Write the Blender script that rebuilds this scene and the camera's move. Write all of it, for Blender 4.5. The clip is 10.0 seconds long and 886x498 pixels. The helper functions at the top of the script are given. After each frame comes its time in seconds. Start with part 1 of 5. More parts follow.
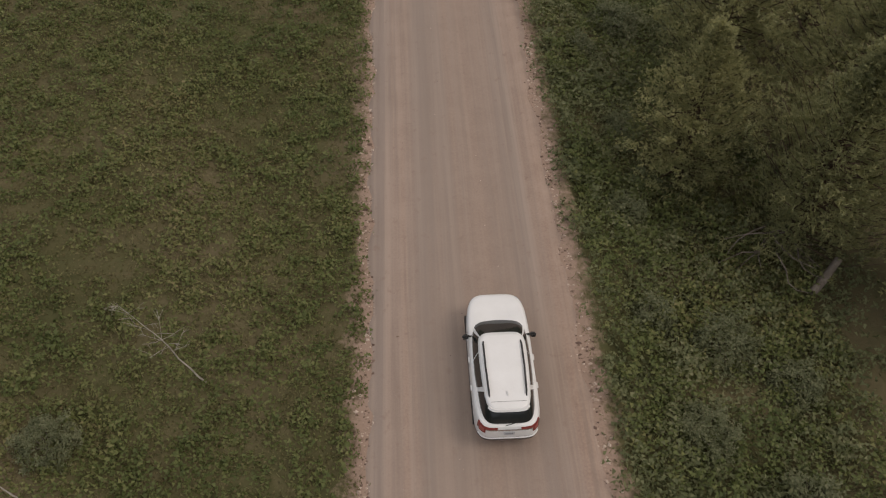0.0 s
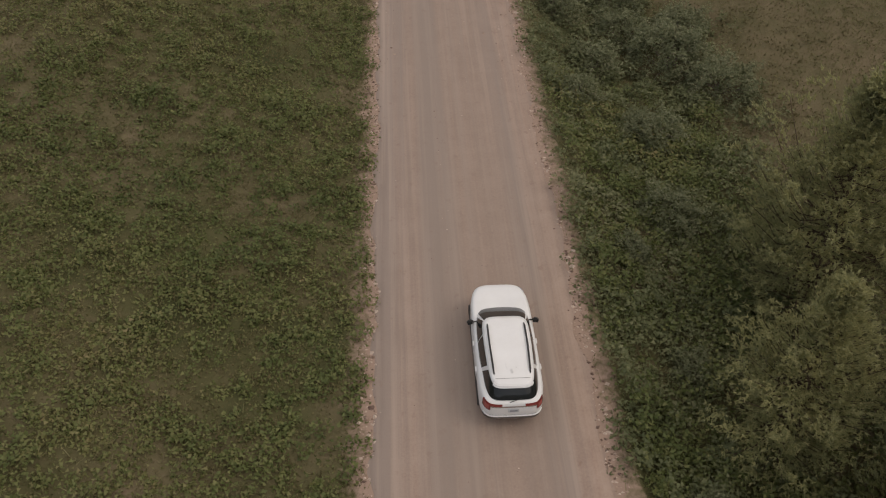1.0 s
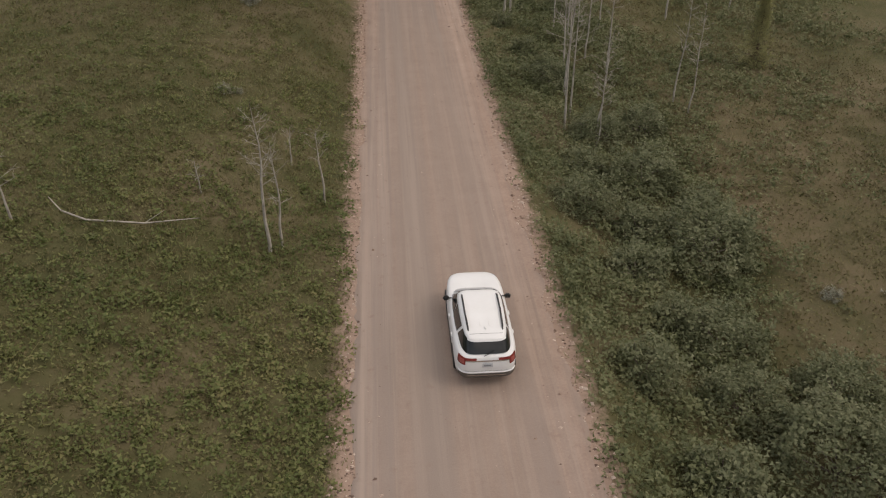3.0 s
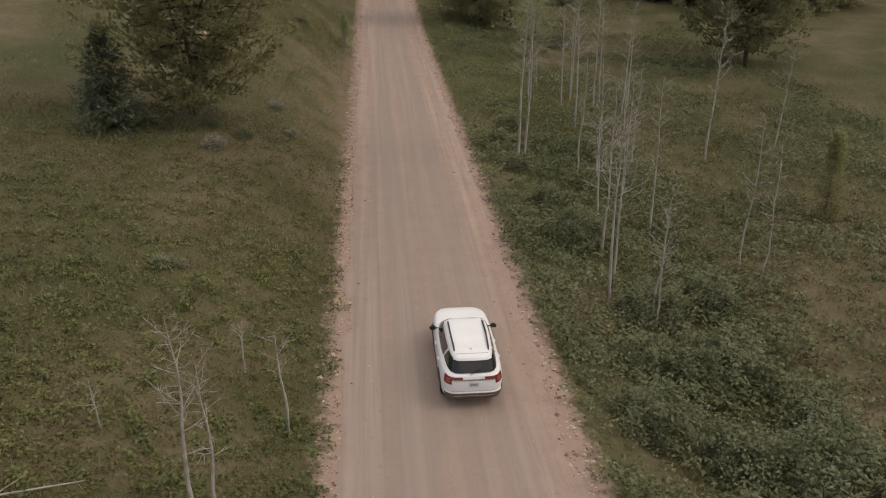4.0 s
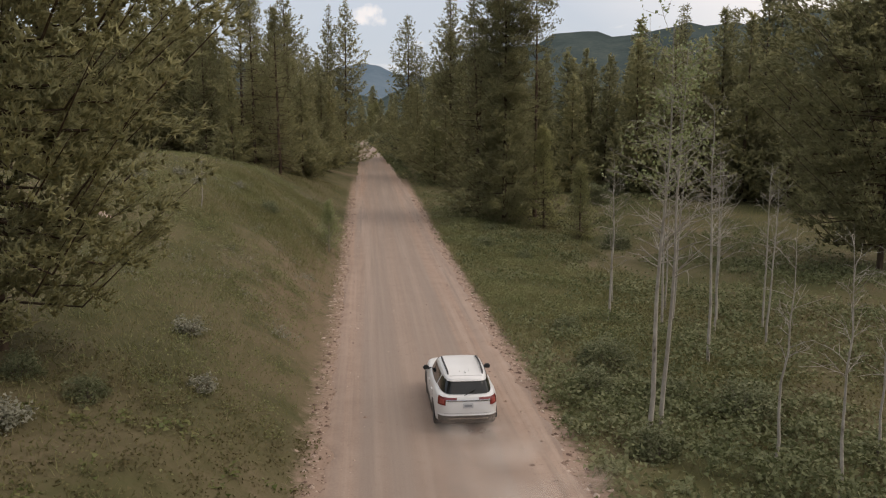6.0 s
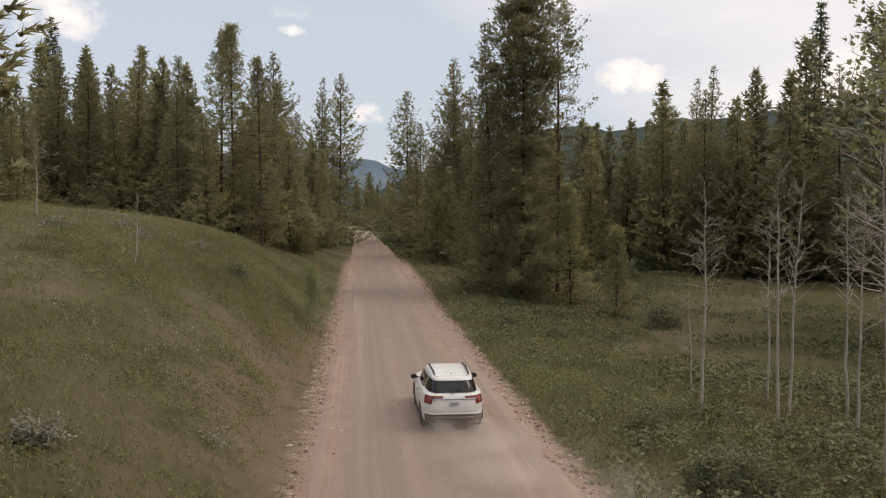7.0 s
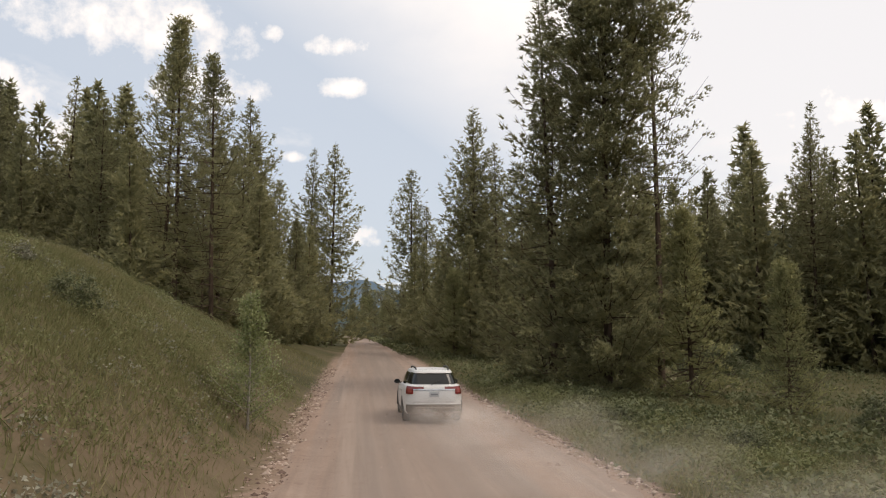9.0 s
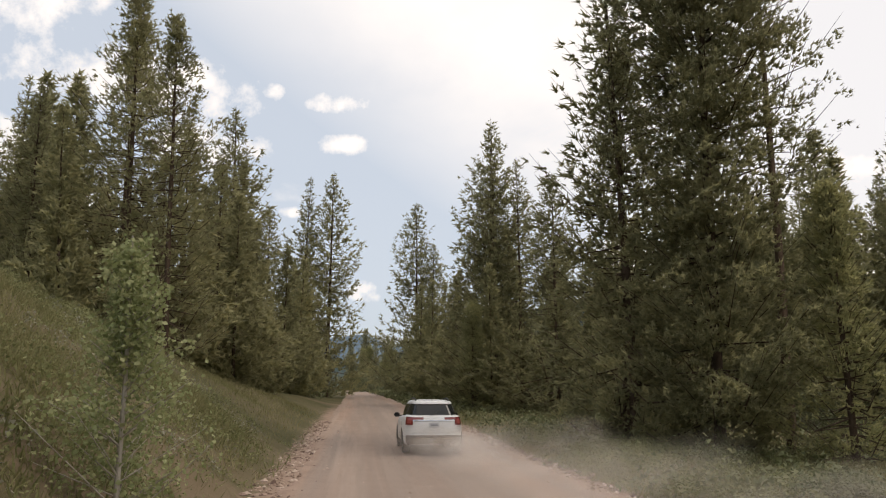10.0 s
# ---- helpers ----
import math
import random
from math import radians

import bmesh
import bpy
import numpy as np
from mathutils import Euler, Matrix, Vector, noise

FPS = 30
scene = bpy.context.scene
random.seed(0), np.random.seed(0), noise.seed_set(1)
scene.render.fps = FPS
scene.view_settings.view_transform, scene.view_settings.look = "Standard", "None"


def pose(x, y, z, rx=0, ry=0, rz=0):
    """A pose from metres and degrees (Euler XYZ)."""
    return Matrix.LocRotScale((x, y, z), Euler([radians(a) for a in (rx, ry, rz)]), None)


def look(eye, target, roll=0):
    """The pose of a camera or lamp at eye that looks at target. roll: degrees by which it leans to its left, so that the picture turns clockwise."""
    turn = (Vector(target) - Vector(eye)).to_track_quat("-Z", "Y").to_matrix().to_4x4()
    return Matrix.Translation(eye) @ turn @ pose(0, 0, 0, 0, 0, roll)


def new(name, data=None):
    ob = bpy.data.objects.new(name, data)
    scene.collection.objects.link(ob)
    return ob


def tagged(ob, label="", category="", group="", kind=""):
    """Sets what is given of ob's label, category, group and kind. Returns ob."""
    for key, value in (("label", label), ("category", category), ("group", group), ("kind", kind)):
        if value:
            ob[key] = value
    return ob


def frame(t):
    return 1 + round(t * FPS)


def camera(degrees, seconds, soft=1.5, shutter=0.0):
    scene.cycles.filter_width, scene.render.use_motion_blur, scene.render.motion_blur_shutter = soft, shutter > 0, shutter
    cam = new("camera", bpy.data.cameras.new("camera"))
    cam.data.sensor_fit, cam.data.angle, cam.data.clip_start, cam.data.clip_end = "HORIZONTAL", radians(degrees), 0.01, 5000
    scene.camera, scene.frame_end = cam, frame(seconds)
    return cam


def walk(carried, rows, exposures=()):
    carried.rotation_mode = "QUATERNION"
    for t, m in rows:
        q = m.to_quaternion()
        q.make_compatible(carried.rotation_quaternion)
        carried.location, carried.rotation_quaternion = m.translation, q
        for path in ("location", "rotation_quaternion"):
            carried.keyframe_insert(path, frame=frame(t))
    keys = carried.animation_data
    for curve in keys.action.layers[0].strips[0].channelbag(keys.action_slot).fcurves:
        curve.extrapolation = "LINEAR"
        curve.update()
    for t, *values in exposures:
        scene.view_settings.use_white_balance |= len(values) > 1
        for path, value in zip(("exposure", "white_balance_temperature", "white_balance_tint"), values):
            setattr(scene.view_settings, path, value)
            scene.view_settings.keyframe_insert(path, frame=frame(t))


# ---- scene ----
cam = camera(55.9, 10.0, soft=1.1)
METRES, EYE, TILT, LEAN, TURN = 115.8, 22.54, -48.62, 0.0, -2.77
ROWS = [
    (0.0, 0.0, 0.0, 0.0, 0.0, 0.0, 0.0),
    (0.5, -0.0037, 0.0331, 0.0306, -0.05, 2.76, -0.02),
    (1.0, -0.0072, 0.0665, 0.0603, -0.19, 4.74, 0.04),
    (1.5, -0.0099, 0.0996, 0.0894, -0.29, 6.66, 0.1),
    (2.0, -0.0119, 0.1334, 0.1173, -0.46, 9.31, 0.36),
    (2.5, -0.0136, 0.1695, 0.1441, -0.68, 12.54, 0.62),
    (3.0, -0.0151, 0.2068, 0.1709, -0.89, 16.43, 0.94),
    (4.5, -0.0214, 0.3271, 0.2548, -1.37, 29.66, 1.69),
    (5.0, -0.0246, 0.3704, 0.2857, -1.5, 33.56, 1.76),
    (5.5, -0.0278, 0.4144, 0.3173, -1.56, 36.8, 1.86),
    (7.0, -0.0336, 0.5425, 0.4093, -1.89, 46.44, 2.11),
    (7.5, -0.0346, 0.5839, 0.4386, -1.98, 49.11, 2.23),
    (8.0, -0.0365, 0.6244, 0.4701, -2.06, 50.96, 2.22),
    (8.5, -0.0392, 0.6635, 0.5047, -2.09, 52.87, 2.22),
    (9.0, -0.0425, 0.7037, 0.5415, -2.08, 54.81, 2.28),
    (9.5, -0.0461, 0.7434, 0.5801, -2.09, 56.79, 2.31),
    (10.0, -0.0484, 0.7805, 0.6197, -2.1, 58.61, 2.32),
]
walk(cam, [(t, pose(-1.785, 0, EYE, TILT, LEAN, TURN) @ pose(METRES * x, METRES * y, METRES * z, 90 + pitch, roll, yaw)) for t, x, y, z, yaw, pitch, roll in ROWS],
     exposures=[(0.0, -0.55, 7030, 15), (1.5, -0.47, 7030, 15), (2.5, -0.3, 7030, 15), (4.5, -0.27, 7040, 15), (7.0, -0.21, 7040, 14), (10.0, -0.13, 7030, 13)])

# ---- world, sun ----
SUN_EL, SUN_AZ = 52.0, 108.0         # degrees; azimuth from +y towards +x


def node(nt, kind, **inputs):
    n = nt.nodes.new(kind)
    for k, v in inputs.items():
        key = k.replace("_", " ")
        if key in n.inputs:
            n.inputs[key].default_value = v
    return n


def make_world():
    w = bpy.data.worlds.new("sky")
    scene.world = w
    w.use_nodes = True
    nt = w.node_tree
    nt.nodes.clear()
    out = nt.nodes.new("ShaderNodeOutputWorld")
    bg = nt.nodes.new("ShaderNodeBackground")
    sky = nt.nodes.new("ShaderNodeTexSky")
    sky.sky_type = "NISHITA"
    sky.sun_disc = False
    sky.sun_elevation = radians(SUN_EL)
    sky.sun_rotation = radians(SUN_AZ)
    sky.dust_density = 2.0
    bg.inputs["Strength"].default_value = 0.118
    tc = nt.nodes.new("ShaderNodeTexCoord")
    sep = nt.nodes.new("ShaderNodeSeparateXYZ")
    nt.links.new(tc.outputs["Generated"], sep.inputs[0])

    def op(kind, a, b=None, clamp=False):
        m = nt.nodes.new("ShaderNodeMath")
        m.operation, m.use_clamp = kind, clamp
        for k, v in enumerate((a, b)):
            if v is None:
                continue
            if isinstance(v, (int, float)):
                m.inputs[k].default_value = v
            else:
                nt.links.new(v, m.inputs[k])
        return m.outputs[0]
    # cloud sheet: the direction laid on a flat layer overhead
    zz = op("MAXIMUM", op("ADD", sep.outputs[2], 0.06), 0.04)
    comb = nt.nodes.new("ShaderNodeCombineXYZ")
    nt.links.new(op("DIVIDE", sep.outputs[0], zz), comb.inputs[0])
    nt.links.new(op("DIVIDE", sep.outputs[1], zz), comb.inputs[1])

    def clouds(scale, lo, hi, seed, stretch):
        mp = nt.nodes.new("ShaderNodeMapping")
        mp.inputs["Location"].default_value = (seed, seed * 1.7, 0)
        mp.inputs["Scale"].default_value = (1.0, stretch, 1.0)
        nt.links.new(comb.outputs[0], mp.inputs[0])
        nz = node(nt, "ShaderNodeTexNoise", Scale=scale, Detail=9.0, Roughness=0.56)
        nt.links.new(mp.outputs[0], nz.inputs["Vector"])
        mr = nt.nodes.new("ShaderNodeMapRange")
        mr.interpolation_type = "SMOOTHSTEP"
        mr.inputs["From Min"].default_value, mr.inputs["From Max"].default_value = lo, hi
        nt.links.new(nz.outputs[0], mr.inputs["Value"])
        return mr.outputs[0]
    high = nt.nodes.new("ShaderNodeMapRange")
    high.inputs["From Min"].default_value, high.inputs["From Max"].default_value = 0.28, 0.5
    nt.links.new(op("ADD", sep.outputs[2], op("MULTIPLY", sep.outputs[0], 0.65)), high.inputs["Value"])
    mask = op("MULTIPLY", op("ADD", op("MULTIPLY", clouds(0.55, 0.38, 0.60, CLOUD_SEED, 0.6), 0.5), 0.5), op("ADD", high.outputs[0], 0.06))
    mask = op("MAXIMUM", mask, op("MULTIPLY", clouds(1.3, 0.56, 0.72, 7.0, 0.5), 0.4))
    # single clouds: azimuth, elevation, half width and half height in degrees
    az, el = op("ARCTAN2", sep.outputs[0], sep.outputs[1]), op("ARCSINE", sep.outputs[2])
    wob = node(nt, "ShaderNodeTexNoise", Scale=26.0, Detail=8.0, Roughness=0.62)
    nt.links.new(tc.outputs["Generated"], wob.inputs["Vector"])
    lump = op("MULTIPLY", op("SUBTRACT", wob.outputs[0], 0.5), 3.6)
    for a, e, w_, h_ in SINGLE_CLOUDS:
        q = op("ADD", op("POWER", op("ABSOLUTE", op("DIVIDE", op("SUBTRACT", az, radians(a)), radians(w_))), 2.0),
               op("POWER", op("ABSOLUTE", op("DIVIDE", op("SUBTRACT", el, radians(e)), radians(h_))), 2.0))
        mask = op("MAXIMUM", mask, op("MULTIPLY", op("ADD", op("SUBTRACT", 0.8, q), lump), 0.9, True))
    mask = op("MINIMUM", mask, 1.0)
    # the far sky is paler
    mix0 = nt.nodes.new("ShaderNodeMix")
    mix0.data_type = "RGBA"
    mix0.inputs[0].default_value = 0.7
    mix0.inputs["B"].default_value = (6.4, 7.5, 8.9, 1)
    nt.links.new(sky.outputs[0], mix0.inputs["A"])
    mix = nt.nodes.new("ShaderNodeMix")
    mix.data_type = "RGBA"
    mix.inputs["B"].default_value = (10.9, 10.6, 10.4, 1)
    nt.links.new(mask, mix.inputs[0])
    nt.links.new(mix0.outputs["Result"], mix.inputs["A"])
    nt.links.new(mix.outputs["Result"], bg.inputs[0])
    nt.links.new(bg.outputs[0], out.inputs[0])


CLOUD_SEED = 3.0
SINGLE_CLOUDS = [(-1.1, 17.0, 2.3, 0.8), (-1.6, 19.8, 2.6, 0.9), (-6.2, 20.3, 0.9, 0.7), (-4.4, 12.3, 1.5, 0.5), (18.5, 9.3, 3.2, 1.7), (0.5, 7.0, 1.3, 0.8), (-19, 12.5, 4.0, 2.2), (-11, 16.5, 5.0, 1.8), (32, 14, 6, 2.0), (-15, 20.0, 9, 2.8), (-24, 14.5, 6, 3.0), (-25, 26, 10, 5), (20, 24, 13, 5)]
make_world()
sun_data = bpy.data.lights.new("sun", "SUN")
sun_data.energy, sun_data.angle, sun_data.color = 1.0, radians(24), (1.0, 0.93, 0.84)
sun = new("sun", sun_data)
_d = Vector((math.sin(radians(SUN_AZ)) * math.cos(radians(SUN_EL)), math.cos(radians(SUN_AZ)) * math.cos(radians(SUN_EL)), math.sin(radians(SUN_EL))))
sun.matrix_world = look(_d * 100, (0, 0, 0))

# ---- materials ----
def material(name, stops, scale=1.0, rough=0.85, metal=0.0, bump=0.0, bump_scale=0.0, island=0.0, fine=0.0, spec=0.4, obj_random=0.0,
             translucent=0.0, stretch=(1, 1, 1), coat=0.0):
    """Two-scale noise between the colours in stops [(place, rgb)], with grain, bump and variation from piece to piece."""
    m = bpy.data.materials.new(name)
    m.use_nodes = True
    nt = m.node_tree
    bsdf = nt.nodes["Principled BSDF"]
    bsdf.inputs["Roughness"].default_value = rough
    bsdf.inputs["Metallic"].default_value = metal
    bsdf.inputs["Specular IOR Level"].default_value = spec
    bsdf.inputs["Coat Weight"].default_value = coat
    tc = nt.nodes.new("ShaderNodeTexCoord")
    mp = nt.nodes.new("ShaderNodeMapping")
    mp.inputs["Scale"].default_value = stretch
    nt.links.new(tc.outputs["Object"], mp.inputs[0])
    n1 = node(nt, "ShaderNodeTexNoise", Scale=scale, Detail=6.0, Roughness=0.6)
    nt.links.new(mp.outputs[0], n1.inputs["Vector"])
    value = n1.outputs[0]

    def add(a, b, k):
        mm = nt.nodes.new("ShaderNodeMath")
        mm.operation = "MULTIPLY_ADD"
        nt.links.new(b, mm.inputs[0])
        mm.inputs[1].default_value = k
        nt.links.new(a, mm.inputs[2])
        sub = nt.nodes.new("ShaderNodeMath")
        sub.operation = "SUBTRACT"
        nt.links.new(mm.outputs[0], sub.inputs[0])
        sub.inputs[1].default_value = k * 0.5
        return sub.outputs[0]
    if fine:
        n2 = node(nt, "ShaderNodeTexNoise", Scale=scale * 14, Detail=5.0, Roughness=0.65)
        nt.links.new(mp.outputs[0], n2.inputs["Vector"])
        value = add(value, n2.outputs[0], fine)
    if island:
        g = nt.nodes.new("ShaderNodeNewGeometry")
        value = add(value, g.outputs["Random Per Island"], island)
    if obj_random:
        oi = nt.nodes.new("ShaderNodeObjectInfo")
        value = add(value, oi.outputs["Random"], obj_random)
    ramp = nt.nodes.new("ShaderNodeValToRGB")
    el = ramp.color_ramp.elements
    while len(el) < len(stops):
        el.new(0.5)
    for e, (p, c) in zip(el, stops):
        e.position, e.color = p, (*c, 1)
    nt.links.new(value, ramp.inputs[0])
    nt.links.new(ramp.outputs[0], bsdf.inputs["Base Color"])
    if translucent:
        tr = nt.nodes.new("ShaderNodeBsdfTranslucent")
        nt.links.new(ramp.outputs[0], tr.inputs[0])
        mx = nt.nodes.new("ShaderNodeMixShader")
        mx.inputs[0].default_value = translucent
        nt.links.new(bsdf.outputs[0], mx.inputs[1])
        nt.links.new(tr.outputs[0], mx.inputs[2])
        nt.links.new(mx.outputs[0], nt.nodes["Material Output"].inputs[0])
    if bump:
        nb = node(nt, "ShaderNodeTexNoise", Scale=bump_scale or scale * 8, Detail=6.0, Roughness=0.7)
        nt.links.new(mp.outputs[0], nb.inputs["Vector"])
        b = node(nt, "ShaderNodeBump", Strength=bump, Distance=0.05)
        nt.links.new(nb.outputs[0], b.inputs["Height"])
        nt.links.new(b.outputs[0], bsdf.inputs["Normal"])
    return m


def road_material():
    """Pinkish gravel: greyer compacted wheel tracks along the road, looser and redder towards the edges."""
    m = material("gravel_road", [(0.25, (0.285, 0.2, 0.157)), (0.5, (0.335, 0.241, 0.19)), (0.75, (0.38, 0.282, 0.224))],
                 scale=0.9, fine=0.9, rough=0.95, bump=0.35, bump_scale=26.0, spec=0.2)
    nt = m.node_tree
    bsdf = nt.nodes["Principled BSDF"]
    base = bsdf.inputs["Base Color"].links[0].from_socket
    tc = nt.nodes.new("ShaderNodeTexCoord")

    def streak(scale, along, lo, hi, amount, colour, below):
        mp = nt.nodes.new("ShaderNodeMapping")
        mp.inputs["Scale"].default_value = (1.0, along, 1.0)
        nt.links.new(tc.outputs["Object"], mp.inputs[0])
        nz = node(nt, "ShaderNodeTexNoise", Scale=scale, Detail=4.0, Roughness=0.6)
        nt.links.new(mp.outputs[0], nz.inputs["Vector"])
        mr = nt.nodes.new("ShaderNodeMapRange")
        mr.inputs["From Min"].default_value, mr.inputs["From Max"].default_value = lo, hi
        mr.inputs["To Max"].default_value = amount
        nt.links.new(nz.outputs[0], mr.inputs["Value"])
        mx = nt.nodes.new("ShaderNodeMix")
        mx.data_type = "RGBA"
        mx.inputs["B"].default_value = (*colour, 1)
        nt.links.new(mr.outputs[0], mx.inputs[0])
        nt.links.new(below, mx.inputs["A"])
        return mx.outputs["Result"]
    c = streak(0.75, 0.01, 0.38, 0.6, 0.85, (0.262, 0.215, 0.186), base)
    c = streak(2.2, 0.012, 0.46, 0.68, 0.5, (0.43, 0.34, 0.28), c)
    c = streak(4.0, 0.03, 0.52, 0.72, 0.42, (0.215, 0.168, 0.138), c)
    c = streak(2.6, 0.8, 0.6, 0.72, 0.45, (0.23, 0.158, 0.125), c)
    # the worn middle is greyer than the flanks
    sep = nt.nodes.new("ShaderNodeSeparateXYZ")
    nt.links.new(tc.outputs["Object"], sep.inputs[0])
    off = nt.nodes.new("ShaderNodeMath")
    off.operation = "ABSOLUTE"
    nt.links.new(sep.outputs[0], off.inputs[0])
    worn = nt.nodes.new("ShaderNodeMapRange")
    worn.interpolation_type = "SMOOTHSTEP"
    worn.inputs["From Min"].default_value, worn.inputs["From Max"].default_value = 2.5, 1.3
    worn.inputs["To Max"].default_value = 0.42
    nt.links.new(off.outputs[0], worn.inputs["Value"])
    grey = nt.nodes.new("ShaderNodeMix")
    grey.data_type = "RGBA"
    grey.inputs["B"].default_value = (0.27, 0.217, 0.182, 1)
    nt.links.new(worn.outputs[0], grey.inputs[0])
    nt.links.new(c, grey.inputs["A"])
    nt.links.new(grey.outputs["Result"], bsdf.inputs["Base Color"])
    return m


M_ROAD = road_material()
def ground_material():
    """Brown soil with moss and dry litter; gravel thrown out by traffic lies thinning along the road."""
    m = material("dry_soil_and_moss", [(0.3, (0.052, 0.058, 0.023)), (0.46, (0.084, 0.08, 0.036)), (0.6, (0.118, 0.1, 0.055)), (0.78, (0.19, 0.148, 0.098))],
                 scale=0.16, fine=0.35, rough=0.95, bump=0.8, bump_scale=5.0, spec=0.15)
    nt = m.node_tree
    bsdf = nt.nodes["Principled BSDF"]
    base = bsdf.inputs["Base Color"].links[0].from_socket
    tc = nt.nodes.new("ShaderNodeTexCoord")
    sep = nt.nodes.new("ShaderNodeSeparateXYZ")
    nt.links.new(tc.outputs["Object"], sep.inputs[0])
    ab = nt.nodes.new("ShaderNodeMath")
    ab.operation = "ABSOLUTE"
    nt.links.new(sep.outputs[0], ab.inputs[0])
    nz = node(nt, "ShaderNodeTexNoise", Scale=1.8, Detail=8.0, Roughness=0.75)
    nt.links.new(tc.outputs["Object"], nz.inputs["Vector"])
    ad = nt.nodes.new("ShaderNodeMath")
    ad.operation = "MULTIPLY_ADD"
    ad.inputs[1].default_value = 2.6
    nt.links.new(nz.outputs[0], ad.inputs[0])
    nt.links.new(ab.outputs[0], ad.inputs[2])
    mr = nt.nodes.new("ShaderNodeMapRange")
    mr.inputs["From Min"].default_value, mr.inputs["From Max"].default_value = 5.6, 5.0
    nt.links.new(ad.outputs[0], mr.inputs["Value"])
    mx = nt.nodes.new("ShaderNodeMix")
    mx.data_type = "RGBA"
    mx.inputs["B"].default_value = (0.315, 0.228, 0.178, 1)
    near = nt.nodes.new("ShaderNodeMapRange")
    near.inputs["From Min"].default_value, near.inputs["From Max"].default_value = 200, 175
    nt.links.new(sep.outputs[1], near.inputs["Value"])
    fringe = nt.nodes.new("ShaderNodeMath")
    fringe.operation = "MULTIPLY"
    nt.links.new(mr.outputs[0], fringe.inputs[0])
    nt.links.new(near.outputs[0], fringe.inputs[1])
    nt.links.new(fringe.outputs[0], mx.inputs[0])
    nt.links.new(base, mx.inputs["A"])
    # bare soil on the cut bank
    def span(socket, a, b):
        q = nt.nodes.new("ShaderNodeMapRange")
        q.inputs["From Min"].default_value, q.inputs["From Max"].default_value = a, b
        nt.links.new(socket, q.inputs["Value"])
        return q.outputs[0]

    def times(a, b):
        q = nt.nodes.new("ShaderNodeMath")
        q.operation = "MULTIPLY"
        nt.links.new(a, q.inputs[0])
        nt.links.new(b, q.inputs[1])
        return q.outputs[0]
    nb = node(nt, "ShaderNodeTexNoise", Scale=0.55, Detail=7.0, Roughness=0.7)
    nt.links.new(tc.outputs["Object"], nb.inputs["Vector"])
    soil = times(span(sep.outputs[1], 141, 128), times(times(span(sep.outputs[0], -10.5, -6.0), span(sep.outputs[0], -3.0, -4.2)), times(span(sep.outputs[1], 82, 104), span(nb.outputs[0], 0.36, 0.54))))
    bare = times(times(span(sep.outputs[0], 10.5, 14.0), span(sep.outputs[1], 92, 74)), span(nb.outputs[0], 0.3, 0.9))
    both = nt.nodes.new("ShaderNodeMath")
    both.operation = "MAXIMUM"
    nt.links.new(soil, both.inputs[0])
    nt.links.new(bare, both.inputs[1])
    soil = both.outputs[0]
    m2 = nt.nodes.new("ShaderNodeMix")
    m2.data_type = "RGBA"
    m2.inputs["B"].default_value = (0.165, 0.124, 0.08, 1)
    nt.links.new(soil, m2.inputs[0])
    nt.links.new(mx.outputs["Result"], m2.inputs["A"])
    nt.links.new(m2.outputs["Result"], bsdf.inputs["Base Color"])
    return m


M_GROUND = ground_material()
M_STONE = material("pink_gravel_stone", [(0.25, (0.15, 0.1, 0.08)), (0.5, (0.33, 0.24, 0.19)), (0.75, (0.52, 0.42, 0.35))], scale=3.0, island=0.8, rough=0.9, bump=0.3, spec=0.25)
M_LEAF = material("shrub_leaf", [(0.2, (0.075, 0.1, 0.032)), (0.45, (0.125, 0.148, 0.048)), (0.65, (0.185, 0.19, 0.072)), (0.85, (0.25, 0.2, 0.1))],
                  scale=0.13, fine=0.6, island=0.3, rough=0.6, spec=0.3, translucent=0.25)
M_SHRUB = material("willow_leaf", [(0.2, (0.085, 0.102, 0.044)), (0.5, (0.145, 0.158, 0.072)), (0.8, (0.235, 0.235, 0.125))],
                   scale=0.16, fine=0.6, island=0.32, rough=0.6, spec=0.3, translucent=0.25)
M_WILLOW = material("grey_willow_leaf", [(0.2, (0.1, 0.113, 0.055)), (0.5, (0.162, 0.176, 0.092)), (0.8, (0.25, 0.255, 0.15))], scale=0.5, fine=0.6, island=0.35, rough=0.6, spec=0.3, translucent=0.3)
M_VERGE = material("verge_herb_leaf", [(0.2, (0.13, 0.145, 0.06)), (0.5, (0.2, 0.212, 0.092)), (0.8, (0.29, 0.285, 0.14))], scale=0.3, fine=0.6, island=0.4, rough=0.65, spec=0.25, translucent=0.3)
M_HERB = material("dry_herb_leaf", [(0.2, (0.105, 0.088, 0.042)), (0.45, (0.15, 0.125, 0.06)), (0.65, (0.15, 0.148, 0.062)), (0.85, (0.19, 0.158, 0.085))],
                  scale=0.2, fine=0.6, island=0.4, rough=0.7, spec=0.25, translucent=0.25)
M_GRASS = material("meadow_grass", [(0.15, (0.125, 0.135, 0.056)), (0.4, (0.195, 0.195, 0.086)), (0.62, (0.27, 0.245, 0.13)), (0.85, (0.37, 0.32, 0.2))],
                   scale=0.14, island=0.35, rough=0.8, spec=0.2, translucent=0.4)
M_NEEDLE = material("pine_needles", [(0.2, (0.225, 0.222, 0.125)), (0.5, (0.33, 0.32, 0.175)), (0.8, (0.45, 0.42, 0.22))],
                    scale=0.35, island=0.34, obj_random=0.25, rough=0.6, spec=0.25, translucent=0.6)
